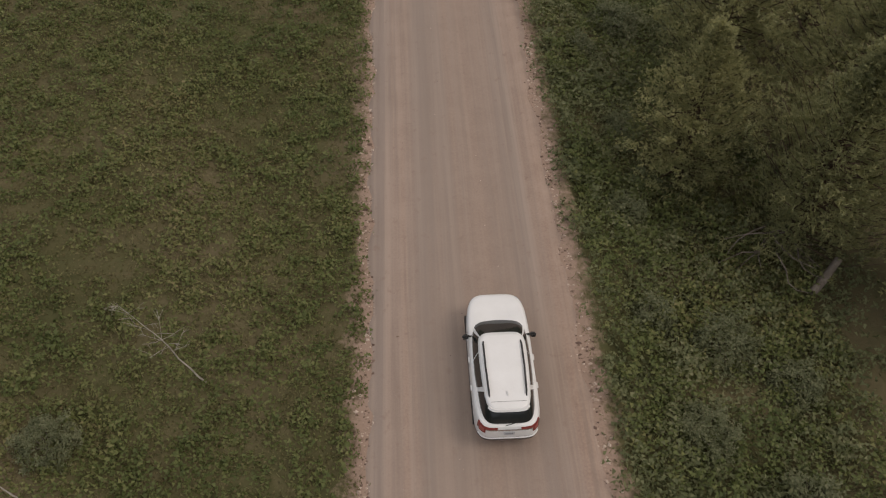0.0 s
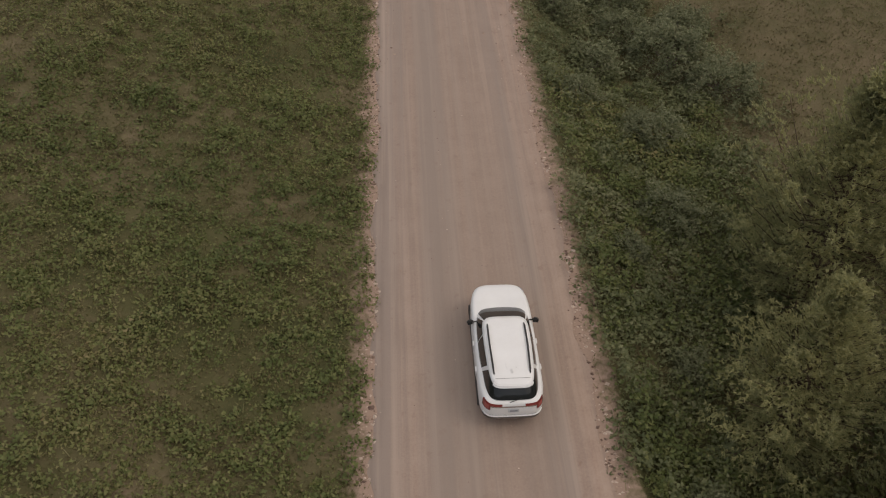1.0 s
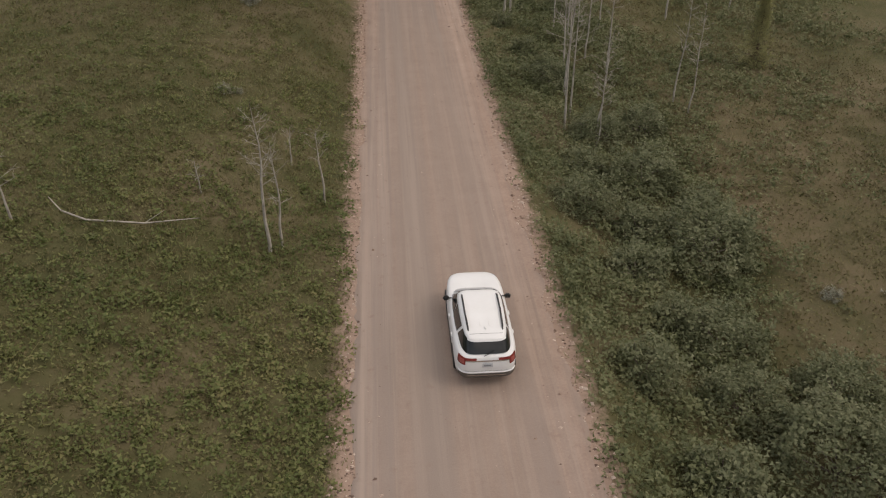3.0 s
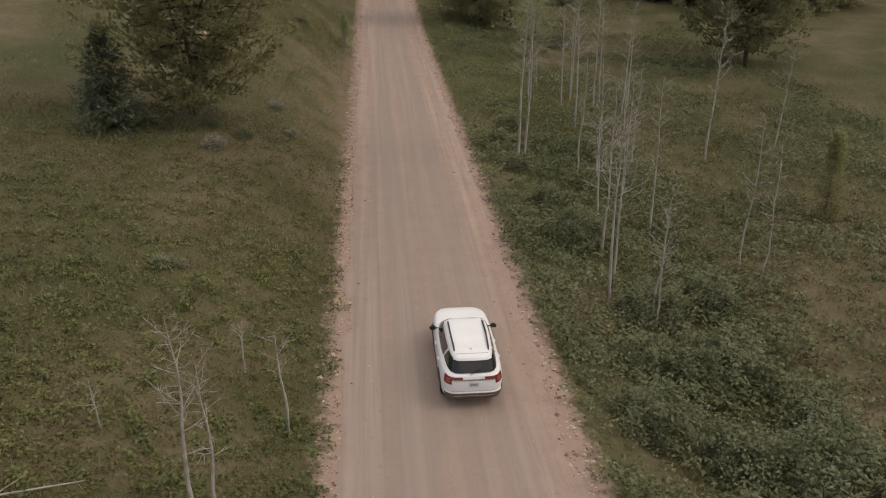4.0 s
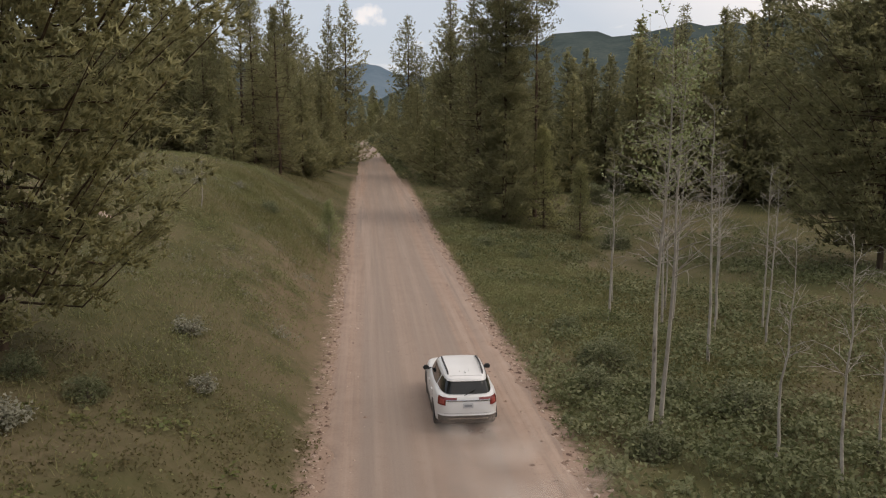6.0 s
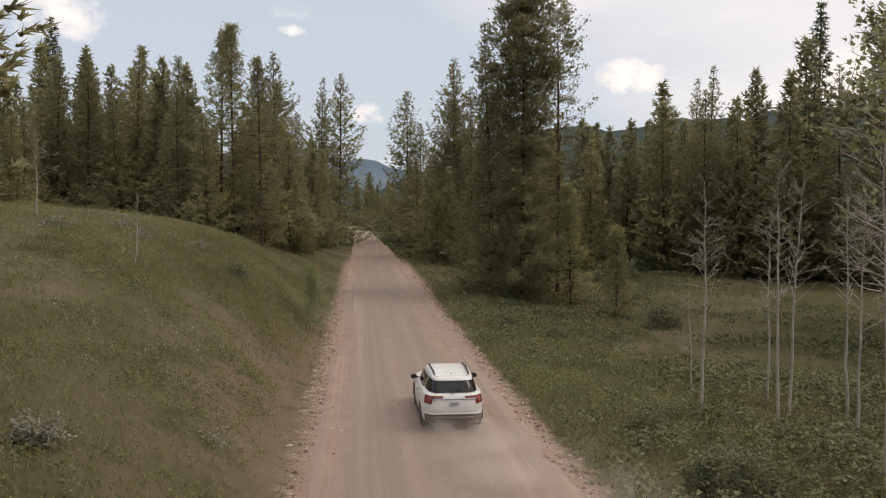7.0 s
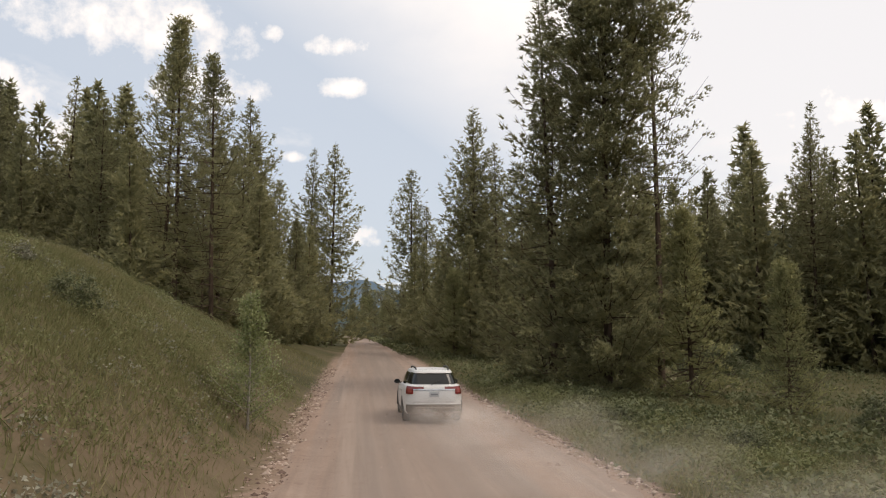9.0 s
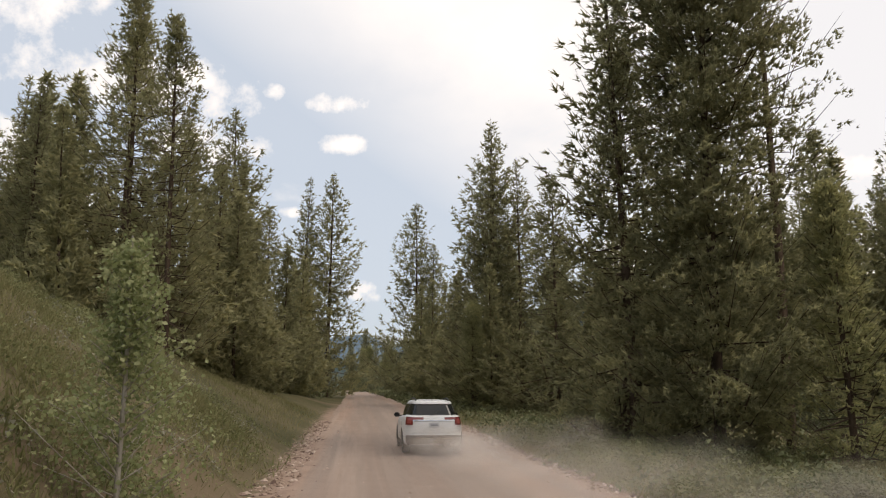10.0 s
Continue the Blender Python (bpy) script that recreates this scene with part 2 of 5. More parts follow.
# Paler needles for edge and young pines; light added in colour against self-shaded crowns.
M_NEEDLE_PALE_LIT = material("pale_lit_pine_needles", [(0.2, (0.25, 0.258, 0.135)), (0.5, (0.37, 0.37, 0.185)), (0.8, (0.5, 0.475, 0.24))],
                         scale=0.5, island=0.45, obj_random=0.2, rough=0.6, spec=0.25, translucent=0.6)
M_ASPEN_LEAF = material("aspen_leaf", [(0.2, (0.188, 0.225, 0.094)), (0.5, (0.275, 0.312, 0.144)), (0.8, (0.413, 0.425, 0.225))], scale=1.0, island=0.5, rough=0.5, spec=0.35, translucent=0.45)
M_SPRUCE = material("spruce_needles", [(0.2, (0.1, 0.122, 0.082)), (0.5, (0.16, 0.19, 0.122)), (0.8, (0.25, 0.27, 0.17))],
                    scale=0.35, island=0.5, obj_random=0.2, rough=0.55, spec=0.3, translucent=0.4)
M_BARK = material("pine_bark", [(0.3, (0.05, 0.035, 0.025)), (0.6, (0.12, 0.085, 0.06)), (0.85, (0.2, 0.15, 0.115))], scale=3.0, fine=0.4, rough=0.95, bump=0.8,
                  bump_scale=9.0, stretch=(1, 1, 0.25), spec=0.1)
M_ASPEN = material("aspen_bark", [(0.27, (0.085, 0.072, 0.06)), (0.38, (0.281, 0.255, 0.217)), (0.6, (0.391, 0.361, 0.31)), (0.8, (0.476, 0.442, 0.387))], scale=4.0, fine=0.25,
                   rough=0.85, bump=0.3, stretch=(1, 1, 0.6), spec=0.2)
M_DEAD = material("grey_dead_wood", [(0.3, (0.11, 0.09, 0.075)), (0.6, (0.2, 0.17, 0.14)), (0.8, (0.3, 0.26, 0.22))], scale=4.0, fine=0.3, rough=0.95, bump=0.4, spec=0.15)
M_PAINT = material("white_car_paint", [(0.3, (0.69, 0.69, 0.68)), (0.7, (0.75, 0.755, 0.75))], scale=1.2, fine=0.2, rough=0.34, spec=0.45, coat=0.2)
M_SEAM = material("grey_seam", [(0.3, (0.2, 0.2, 0.2)), (0.7, (0.3, 0.3, 0.3))], scale=4.0, rough=0.7)
M_CORE = material("pale_red_lens", [(0.3, (0.28, 0.06, 0.052)), (0.7, (0.34, 0.085, 0.075))], scale=9.0, fine=0.3, rough=0.2, spec=0.6)
M_GLASS = material("dark_tinted_glass", [(0.3, (0.014, 0.016, 0.016)), (0.7, (0.026, 0.028, 0.028))], scale=1.5, rough=0.06, spec=0.4)
M_BLACK = material("black_plastic", [(0.3, (0.018, 0.018, 0.018)), (0.7, (0.035, 0.034, 0.033))], scale=6.0, fine=0.3, rough=0.55)
M_DUSTY = material("dusty_grey_plastic", [(0.3, (0.075, 0.065, 0.056)), (0.7, (0.14, 0.118, 0.1))], scale=2.5, fine=0.4, rough=0.8)
M_TYRE = material("dusty_tyre_rubber", [(0.3, (0.03, 0.027, 0.025)), (0.7, (0.075, 0.063, 0.054))], scale=5.0, fine=0.4, rough=0.9)
M_RIM = material("silver_alloy", [(0.3, (0.45, 0.45, 0.45)), (0.7, (0.6, 0.6, 0.6))], scale=5.0, rough=0.35, metal=0.8)
M_CHROME = material("chrome_strip", [(0.3, (0.5, 0.5, 0.5)), (0.7, (0.62, 0.62, 0.62))], scale=5.0, rough=0.2, metal=1.0)
M_RED = material("red_lamp_lens", [(0.3, (0.16, 0.02, 0.018)), (0.7, (0.22, 0.032, 0.028))], scale=8.0, fine=0.3, rough=0.15, spec=0.6, coat=0.5)
M_PLATE = material("pale_plate", [(0.3, (0.42, 0.44, 0.46)), (0.7, (0.55, 0.56, 0.57))], scale=8.0, rough=0.5)
M_INK = material("plate_ink", [(0.3, (0.2, 0.21, 0.23)), (0.7, (0.25, 0.26, 0.28))], scale=8.0, rough=0.6)
M_SAGE = material("pale_sage_leaf", [(0.2, (0.19, 0.19, 0.14)), (0.5, (0.27, 0.265, 0.2)), (0.8, (0.36, 0.35, 0.28))], scale=1.0, island=0.5, rough=0.8, spec=0.2, translucent=0.2)
# Both backdrop slopes carry the blue of distance haze in their base colours.
M_HILL = material("haze_tinted_forest_slope", [(0.3, (0.041, 0.057, 0.057)), (0.55, (0.063, 0.083, 0.081)), (0.8, (0.098, 0.115, 0.101))], scale=0.012, fine=0.5, rough=1.0, spec=0.0)
M_FAR = material("haze_blue_mountain", [(0.3, (0.1, 0.145, 0.19)), (0.7, (0.15, 0.2, 0.245))], scale=0.006, fine=0.4, rough=1.0, spec=0.0)


def dust_material():
    """Thin airborne dust: it lets most light through, and thins out to nothing at the rim, the top and the far end of the cloud."""
    m = bpy.data.materials.new("airborne_dust")
    m.use_nodes = True
    nt = m.node_tree
    nt.nodes.clear()
    out = nt.nodes.new("ShaderNodeOutputMaterial")
    mix = nt.nodes.new("ShaderNodeMixShader")
    tr = nt.nodes.new("ShaderNodeBsdfTransparent")
    df = nt.nodes.new("ShaderNodeBsdfDiffuse")
    df.inputs[0].default_value = (0.68, 0.61, 0.55, 1)
    at = nt.nodes.new("ShaderNodeAttribute")
    at.attribute_name = "thickness"
    tc = nt.nodes.new("ShaderNodeTexCoord")
    nz = node(nt, "ShaderNodeTexNoise", Scale=1.1, Detail=4.0, Roughness=0.55)
    nt.links.new(tc.outputs["Object"], nz.inputs["Vector"])
    mr = nt.nodes.new("ShaderNodeMapRange")
    mr.inputs["From Min"].default_value, mr.inputs["From Max"].default_value = 0.3, 0.7
    mr.inputs["To Min"].default_value, mr.inputs["To Max"].default_value = 0.5, 1.3
    nt.links.new(nz.outputs[0], mr.inputs["Value"])
    mul = nt.nodes.new("ShaderNodeMath")
    mul.operation, mul.use_clamp = "MULTIPLY", True
    nt.links.new(at.outputs["Fac"], mul.inputs[0])
    nt.links.new(mr.outputs[0], mul.inputs[1])
    nt.links.new(mul.outputs[0], mix.inputs[0])
    nt.links.new(tr.outputs[0], mix.inputs[1])
    nt.links.new(df.outputs[0], mix.inputs[2])
    nt.links.new(mix.outputs[0], out.inputs[0])
    return m


M_DUST = dust_material()

# ---- mesh helpers ----
def mesh_of(name, verts, faces, mat, smooth=False):
    """A mesh from an (n, 3) array and an (m, 3 or 4) array of corner numbers."""
    verts, faces = np.asarray(verts, np.float32), np.asarray(faces, np.int32)
    me = bpy.data.meshes.new(name)
    k = faces.shape[1]
    me.vertices.add(len(verts))
    me.vertices.foreach_set("co", verts.ravel())
    me.loops.add(faces.size)
    me.loops.foreach_set("vertex_index", faces.ravel())
    me.polygons.add(len(faces))
    me.polygons.foreach_set("loop_start", np.arange(0, faces.size, k, dtype=np.int32))
    me.polygons.foreach_set("use_smooth", np.full(len(faces), smooth))
    me.materials.append(mat)
    me.update(calc_edges=True)
    return me


def part(name, data, material_, parent, label=""):
    """Links a bmesh or a mesh as one mesh object under parent."""
    if isinstance(data, bmesh.types.BMesh):
        me = bpy.data.meshes.new(name)
        bmesh.ops.recalc_face_normals(data, faces=data.faces)
        data.to_mesh(me)
        data.free()
        me.materials.append(material_)
    else:
        me = data
    ob = new(name, me)
    ob.parent = parent
    if label:
        ob["label"] = label
    return ob


def smooth(ob, angle=40):
    ob.data.shade_smooth()
    ob.data.set_sharp_from_angle(angle=radians(angle))
    return ob


# ---- ground ----
ROAD_Y = np.array([-60, 100, 120, 141, 176, 225, 256, 310, 360, 700.0])
ROAD_Z = np.array([0, 0, 0.04, 0.24, 0.98, 2.0, 2.6, 3.3, 3.9, 5.5])
LY = np.array([-60, 0, 35, 50, 58, 68, 90, 100, 112, 118, 133, 150, 175, 225, 300, 700.0])
LEFT = {-3.7: 0 * LY, -4.4: 0 * LY + 0.02,
        -7: np.array([.1, .1, .2, .4, .6, 1.4, 2.2, 1.9, 2.5, 2.6, 2.4, 1.6, 1.0, .3, .1, 0]),
        -12: np.array([.6, .6, .8, 1.6, 2.5, 2.9, 3.3, 3.8, 5.15, 5.6, 5.7, 4.5, 2.6, 1.0, .5, .3]),
        -18: np.array([1.2, 1.2, 1.5, 2.6, 3.3, 3.6, 4.2, 5.1, 6.4, 6.9, 7.1, 5.8, 4.0, 2.0, 1.0, .5]),
        -40: np.array([2, 2, 3, 4, 4.5, 5, 6, 7, 8, 8, 8, 7, 6, 4, 2, 1.0]),
        -150: 0 * LY + 8}
RY = np.array([-60, 30, 50, 67, 87, 105, 120, 141, 176, 300, 700.0])
RIGHT = {3.7: 0 * RY, 4.2: 0 * RY - 0.05,
         5: np.array([-.6, -.6, -.6, -.5, -.15, -.1, -.15, 0, 0, 0, 0]),
         7.5: np.array([-1.4, -1.4, -1.8, -1.5, -.3, -.2, -.4, 0, 0, 0, 0]),
         11: np.array([-1.8, -1.9, -2.4, -1.9, -.5, -.45, -.75, -.15, -.1, 0, 0]),
         18: np.array([-1.6, -1.7, -1.8, -1.6, -1.1, -.8, -.9, -.4, -.3, -.2, 0]),
         40: np.array([-1.4, -1.4, -1.5, -1.6, -1.6, -1.2, -1.0, -.6, 0, 0, 0]),
         150: 0 * RY + 1.0}


def road_z(y):
    return np.interp(y, ROAD_Y, ROAD_Z)


def road_x(y):
    """The road is straight, and bends to the left far ahead."""
    d = np.maximum(np.asarray(y, float) - 318.0, 0)
    return -0.004 * d * d


def wave(x, y, scale, seed):
    """Cheap smooth noise, about -1 to 1."""
    a = np.sin(x / scale * 1.3 + seed) * np.cos(y / scale * 0.9 - seed * 1.7)
    b = np.sin((x * 0.6 + y * 0.8) / scale * 2.1 + seed * 2.3) * 0.6
    c = np.cos((x * 0.9 - y * 0.5) / scale * 3.7 + seed * 0.7) * 0.35
    return (a + b + c) / 1.6


def ground_z(x, y):
    x, y = np.asarray(x, float), np.asarray(y, float)
    u = x - road_x(y)
    z = np.zeros(np.broadcast(x, y).shape)
    for table, ys in ((LEFT, LY), (RIGHT, RY)):
        keys = sorted(table)
        levels = [np.interp(y, ys, table[k]) for k in keys]
        for k in range(len(keys) - 1):
            a, b = keys[k], keys[k + 1]
            f = (u - a) / (b - a)
            on = (f >= 0) & (f < 1)
            f = np.clip(f, 0, 1)
            z = np.where(on, levels[k] * (1 - f) + levels[k + 1] * f, z)
        z = np.where(u < keys[0], levels[0], z) if keys[0] < 0 else np.where(u > keys[-1], levels[-1], z)
    away = np.clip((np.abs(u) - 3.9) / 3.0, 0, 1)
    z = z + away * (0.13 * wave(x, y, 3.1, 1.0) + 0.06 * wave(x, y, 1.1, 4.0))
    z = z - 0.05 * np.clip(4.1 - np.abs(u), 0, 1)
    return z + road_z(y)


def make_ground():
    xs = np.unique(np.concatenate([np.linspace(-1800, -70, 14), np.arange(-70, -24, 2.0), np.arange(-24, 24, 0.6), np.arange(24, 70, 2.0), np.linspace(70, 1800, 14)]))
    ys = np.unique(np.concatenate([np.linspace(-900, -30, 8), np.arange(-30, 180, 0.8), np.arange(180, 340, 2.0), np.linspace(340, 2500, 16)]))
    X, Y = np.meshgrid(xs, ys)
    Z = ground_z(X, Y)
    n, m = X.shape
    i = np.arange(n * m).reshape(n, m)
    f = np.stack([i[:-1, :-1], i[:-1, 1:], i[1:, 1:], i[1:, :-1]], -1).reshape(-1, 4)
    me = mesh_of("ground", np.stack([X, Y, Z], -1).reshape(-1, 3), f, M_GROUND, True)
    return tagged(new("ground", me), "uneven meadow ground of brown soil and dry moss", "ground", kind="structure")


def make_road():
    """A strip of gravel with a low crown, shallow wheel tracks and ragged edges."""
    ys = np.concatenate([np.arange(-40, 190, 0.35), np.arange(190, 420, 1.5)])
    us = np.array([-1.0, -0.93, -0.85, -0.7, -0.55, -0.4, -0.2, 0.0, 0.2, 0.4, 0.55, 0.7, 0.85, 0.93, 1.0])
    rng = np.random.default_rng(5)
    raw = rng.normal(size=(2, len(ys)))
    ker = np.ones(3) / 3
    edge = np.stack([np.convolve(r, ker, "same") for r in raw]) * 0.17
    edge[0] += 0.06 * wave(ys, ys * 0.3, 2.2, 2.0) - np.interp(ys, [0, 20, 60, 100], [0.05, 0, 0, 0.05])
    edge[1] += 0.14 * wave(ys * 0.4, ys, 2.7, 5.0)
    left = -3.5 - edge[0]
    right = np.interp(ys, [0, 165, 213, 267, 320], [3.5, 3.5, 2.7, 1.1, 0.8]) + edge[1]   # the far verge has grown in
    U = us[None, :]
    X = np.where(U < 0, -U * left[:, None], U * right[:, None])
    Y = np.broadcast_to(ys[:, None], X.shape)
    rut = 0.018 * (np.cos(X * 2 * np.pi / 1.75) - 1)
    Z = road_z(Y) + 0.05 - 0.05 * np.abs(U) ** 2 + rut * (np.abs(U) < 0.8) + 0.03 * np.exp(-((np.abs(U) - 0.93) / 0.05) ** 2)
    Z = np.where(np.abs(U) > 0.99, road_z(Y) - 0.06, Z)
    X = X + road_x(Y)
    n, m = X.shape
    i = np.arange(n * m).reshape(n, m)
    f = np.stack([i[:-1, :-1], i[:-1, 1:], i[1:, 1:], i[1:, :-1]], -1).reshape(-1, 4)
    me = mesh_of("road", np.stack([X, Y, Z], -1).reshape(-1, 3), f, M_ROAD, True)
    return tagged(new("road", me), "straight pinkish gravel road with faint wheel tracks", "road", kind="structure")


def make_stones():
    """Loose stones along both edges of the road."""
    rng = np.random.default_rng(8)
    n = 17000
    y = rng.uniform(-2, 165, n)
    side = np.where(rng.random(n) < 0.5, -1, 1)
    u = side * (3.5 + rng.normal(size=n) * np.where(y < 45, 0.22, 0.36))
    inner = rng.random(n) < 0.12
    u = np.where(inner, rng.uniform(-3.2, 3.2, n), u)
    size = np.clip(rng.lognormal(-3.5, 0.5, n), 0.012, 0.1) * np.where(inner, 0.5, 1)
    z = np.where(np.abs(u) < 3.6, road_z(y) + 0.02 - 0.05 * (u / 3.6) ** 2, ground_z(u, y) + 0.01)
    base = np.array([[1, 0, 0], [-1, 0, 0], [0, 1, 0], [0, -1, 0], [0, 0, 0.7], [0, 0, -0.6]], float)
    tri = np.array([[0, 2, 4], [2, 1, 4], [1, 3, 4], [3, 0, 4], [2, 0, 5], [1, 2, 5], [3, 1, 5], [0, 3, 5]])
    v = base[None] * rng.uniform(0.6, 1.3, (n, 6, 1))
    a = rng.uniform(0, 6.283, n)
    c, s_ = np.cos(a)[:, None], np.sin(a)[:, None]
    vx, vy = v[..., 0] * c - v[..., 1] * s_, v[..., 0] * s_ + v[..., 1] * c
    v = np.stack([vx * 1.2, vy, v[..., 2]], -1) * size[:, None, None]
    v += np.stack([u, y, z], -1)[:, None]
    f = (tri[None] + (np.arange(n) * 6)[:, None, None]).reshape(-1, 3)
    me = mesh_of("loose_gravel", v.reshape(-1, 3), f, M_STONE)
    return tagged(new("loose_gravel", me), "loose pinkish stones strewn along the road edges", "gravel", kind="stuff")


def make_hills():
    """Wooded ridges round the valley and a pale mountain far ahead, with distance haze painted into their colours."""
    def ridge(name, dist, depth, heights, mat, label, seed):
        az = np.radians(np.linspace(-180, 180, 361))
        h = np.interp(np.degrees(az), *heights)
        rough = 0.05 * wave(az * 40, az * 3, 1.0, seed) + 0.03 * wave(az * 120, az, 1.0, seed + 2)
        steps = np.linspace(0, 1, 9)
        P = []
        for s_ in steps:
            r = dist + depth * s_
            elev = np.radians(h) * (np.sin(s_ * np.pi / 2) ** 1.2) * (1 + rough * s_ * 1.6)
            P.append(np.stack([r * np.sin(az), r * np.cos(az) + 110, np.where(s_ == 0, -20, r * np.tan(elev)) + 2], -1))
        P = np.stack(P)
        n, m = P.shape[:2]
        i = np.arange(n * m).reshape(n, m)
        f = np.stack([i[:-1, :-1], i[:-1, 1:], i[1:, 1:], i[1:, :-1]], -1).reshape(-1, 4)
        me = mesh_of(name, P.reshape(-1, 3), f, mat, True)
        return tagged(new(name, me), label, "mountain", kind="structure")
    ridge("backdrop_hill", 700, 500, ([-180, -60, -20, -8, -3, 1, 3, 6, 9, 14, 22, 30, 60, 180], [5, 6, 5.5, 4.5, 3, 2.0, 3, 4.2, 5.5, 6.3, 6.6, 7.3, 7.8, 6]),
          M_HILL, "dark wooded hillside beyond the valley, haze tint painted in its colour", 3.0)
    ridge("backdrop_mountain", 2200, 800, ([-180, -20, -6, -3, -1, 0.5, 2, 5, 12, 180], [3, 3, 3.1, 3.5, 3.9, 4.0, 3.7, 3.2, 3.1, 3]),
          M_FAR, "mountain far ahead with pale blue haze painted in its colour", 6.0)


make_ground()
make_road()
make_hills()

# ---- vegetation ----
def leaf_mesh(name, pos, size, mat, rng, up=0.5, aspect=0.55, small=False):
    """One diamond-shaped, folded leaf at each place; a small leaf is a single triangle."""
    n = len(pos)
    nor = rng.normal(size=(n, 3)) + np.array([0, 0, up * 2.0])
    nor /= np.linalg.norm(nor, axis=1, keepdims=True)
    t = rng.normal(size=(n, 3))
    t -= nor * (t * nor).sum(1, keepdims=True)
    t /= np.linalg.norm(t, axis=1, keepdims=True) + 1e-9
    b = np.cross(nor, t)
    s_ = np.asarray(size)[:, None]
    if small:
        v = np.stack([pos - t * s_ * 0.5 - b * s_ * 0.45 * aspect, pos - t * s_ * 0.3 + b * s_ * 0.55 * aspect, pos + t * s_ * 0.6], 1)
        return mesh_of(name, v.reshape(-1, 3), np.arange(n * 3).reshape(n, 3), mat)
    v = np.stack([pos - t * s_ * 0.5, pos + b * s_ * 0.5 * aspect + nor * s_ * 0.08, pos + t * s_ * 0.5, pos - b * s_ * 0.5 * aspect + nor * s_ * 0.08], 1)
    f = np.arange(n * 4).reshape(n, 4)
    return mesh_of(name, v.reshape(-1, 3), f, mat)


def blade_mesh(name, pos, height, width, mat, rng, lean=0.35):
    """One thin upright triangle at each place."""
    n = len(pos)
    a = rng.uniform(0, 6.283, n)
    side = np.stack([np.cos(a), np.sin(a), 0 * a], -1) * np.asarray(width)[:, None] * 0.5
    tip = rng.normal(size=(n, 3)) * lean
    tip[:, 2] = 1
    tip = tip * np.asarray(height)[:, None]
    v = np.stack([pos - side, pos + side, pos + tip], 1)
    return mesh_of(name, v.reshape(-1, 3), np.arange(n * 3).reshape(n, 3), mat)


def tubes(paths, sides=5):
    """Tapered tubes along paths [(points, radii)]: arrays of corners and four-cornered faces."""
    V, F, base = [], [], 0
    for pts, rad in paths:
        pts = np.asarray(pts, float)
        k = len(pts)
        d = np.gradient(pts, axis=0)
        d /= np.linalg.norm(d, axis=1, keepdims=True) + 1e-9
        ref = np.where(np.abs(d[:, 2:3]) < 0.9, np.array([[0, 0, 1.0]]), np.array([[1.0, 0, 0]]))
        u = np.cross(d, ref)
        u /= np.linalg.norm(u, axis=1, keepdims=True) + 1e-9
        w = np.cross(d, u)
        a = np.arange(sides) * 2 * np.pi / sides
        ring = pts[:, None] + (u[:, None] * np.cos(a)[None, :, None] + w[:, None] * np.sin(a)[None, :, None]) * np.asarray(rad)[:, None, None]
        V.append(ring.reshape(-1, 3))
        i = base + np.arange(k * sides).reshape(k, sides)
        j = np.roll(i, -1, axis=1)
        F.append(np.stack([i[:-1], j[:-1], j[1:], i[1:]], -1).reshape(-1, 4))
        base += k * sides
    return np.concatenate(V), np.concatenate(F)


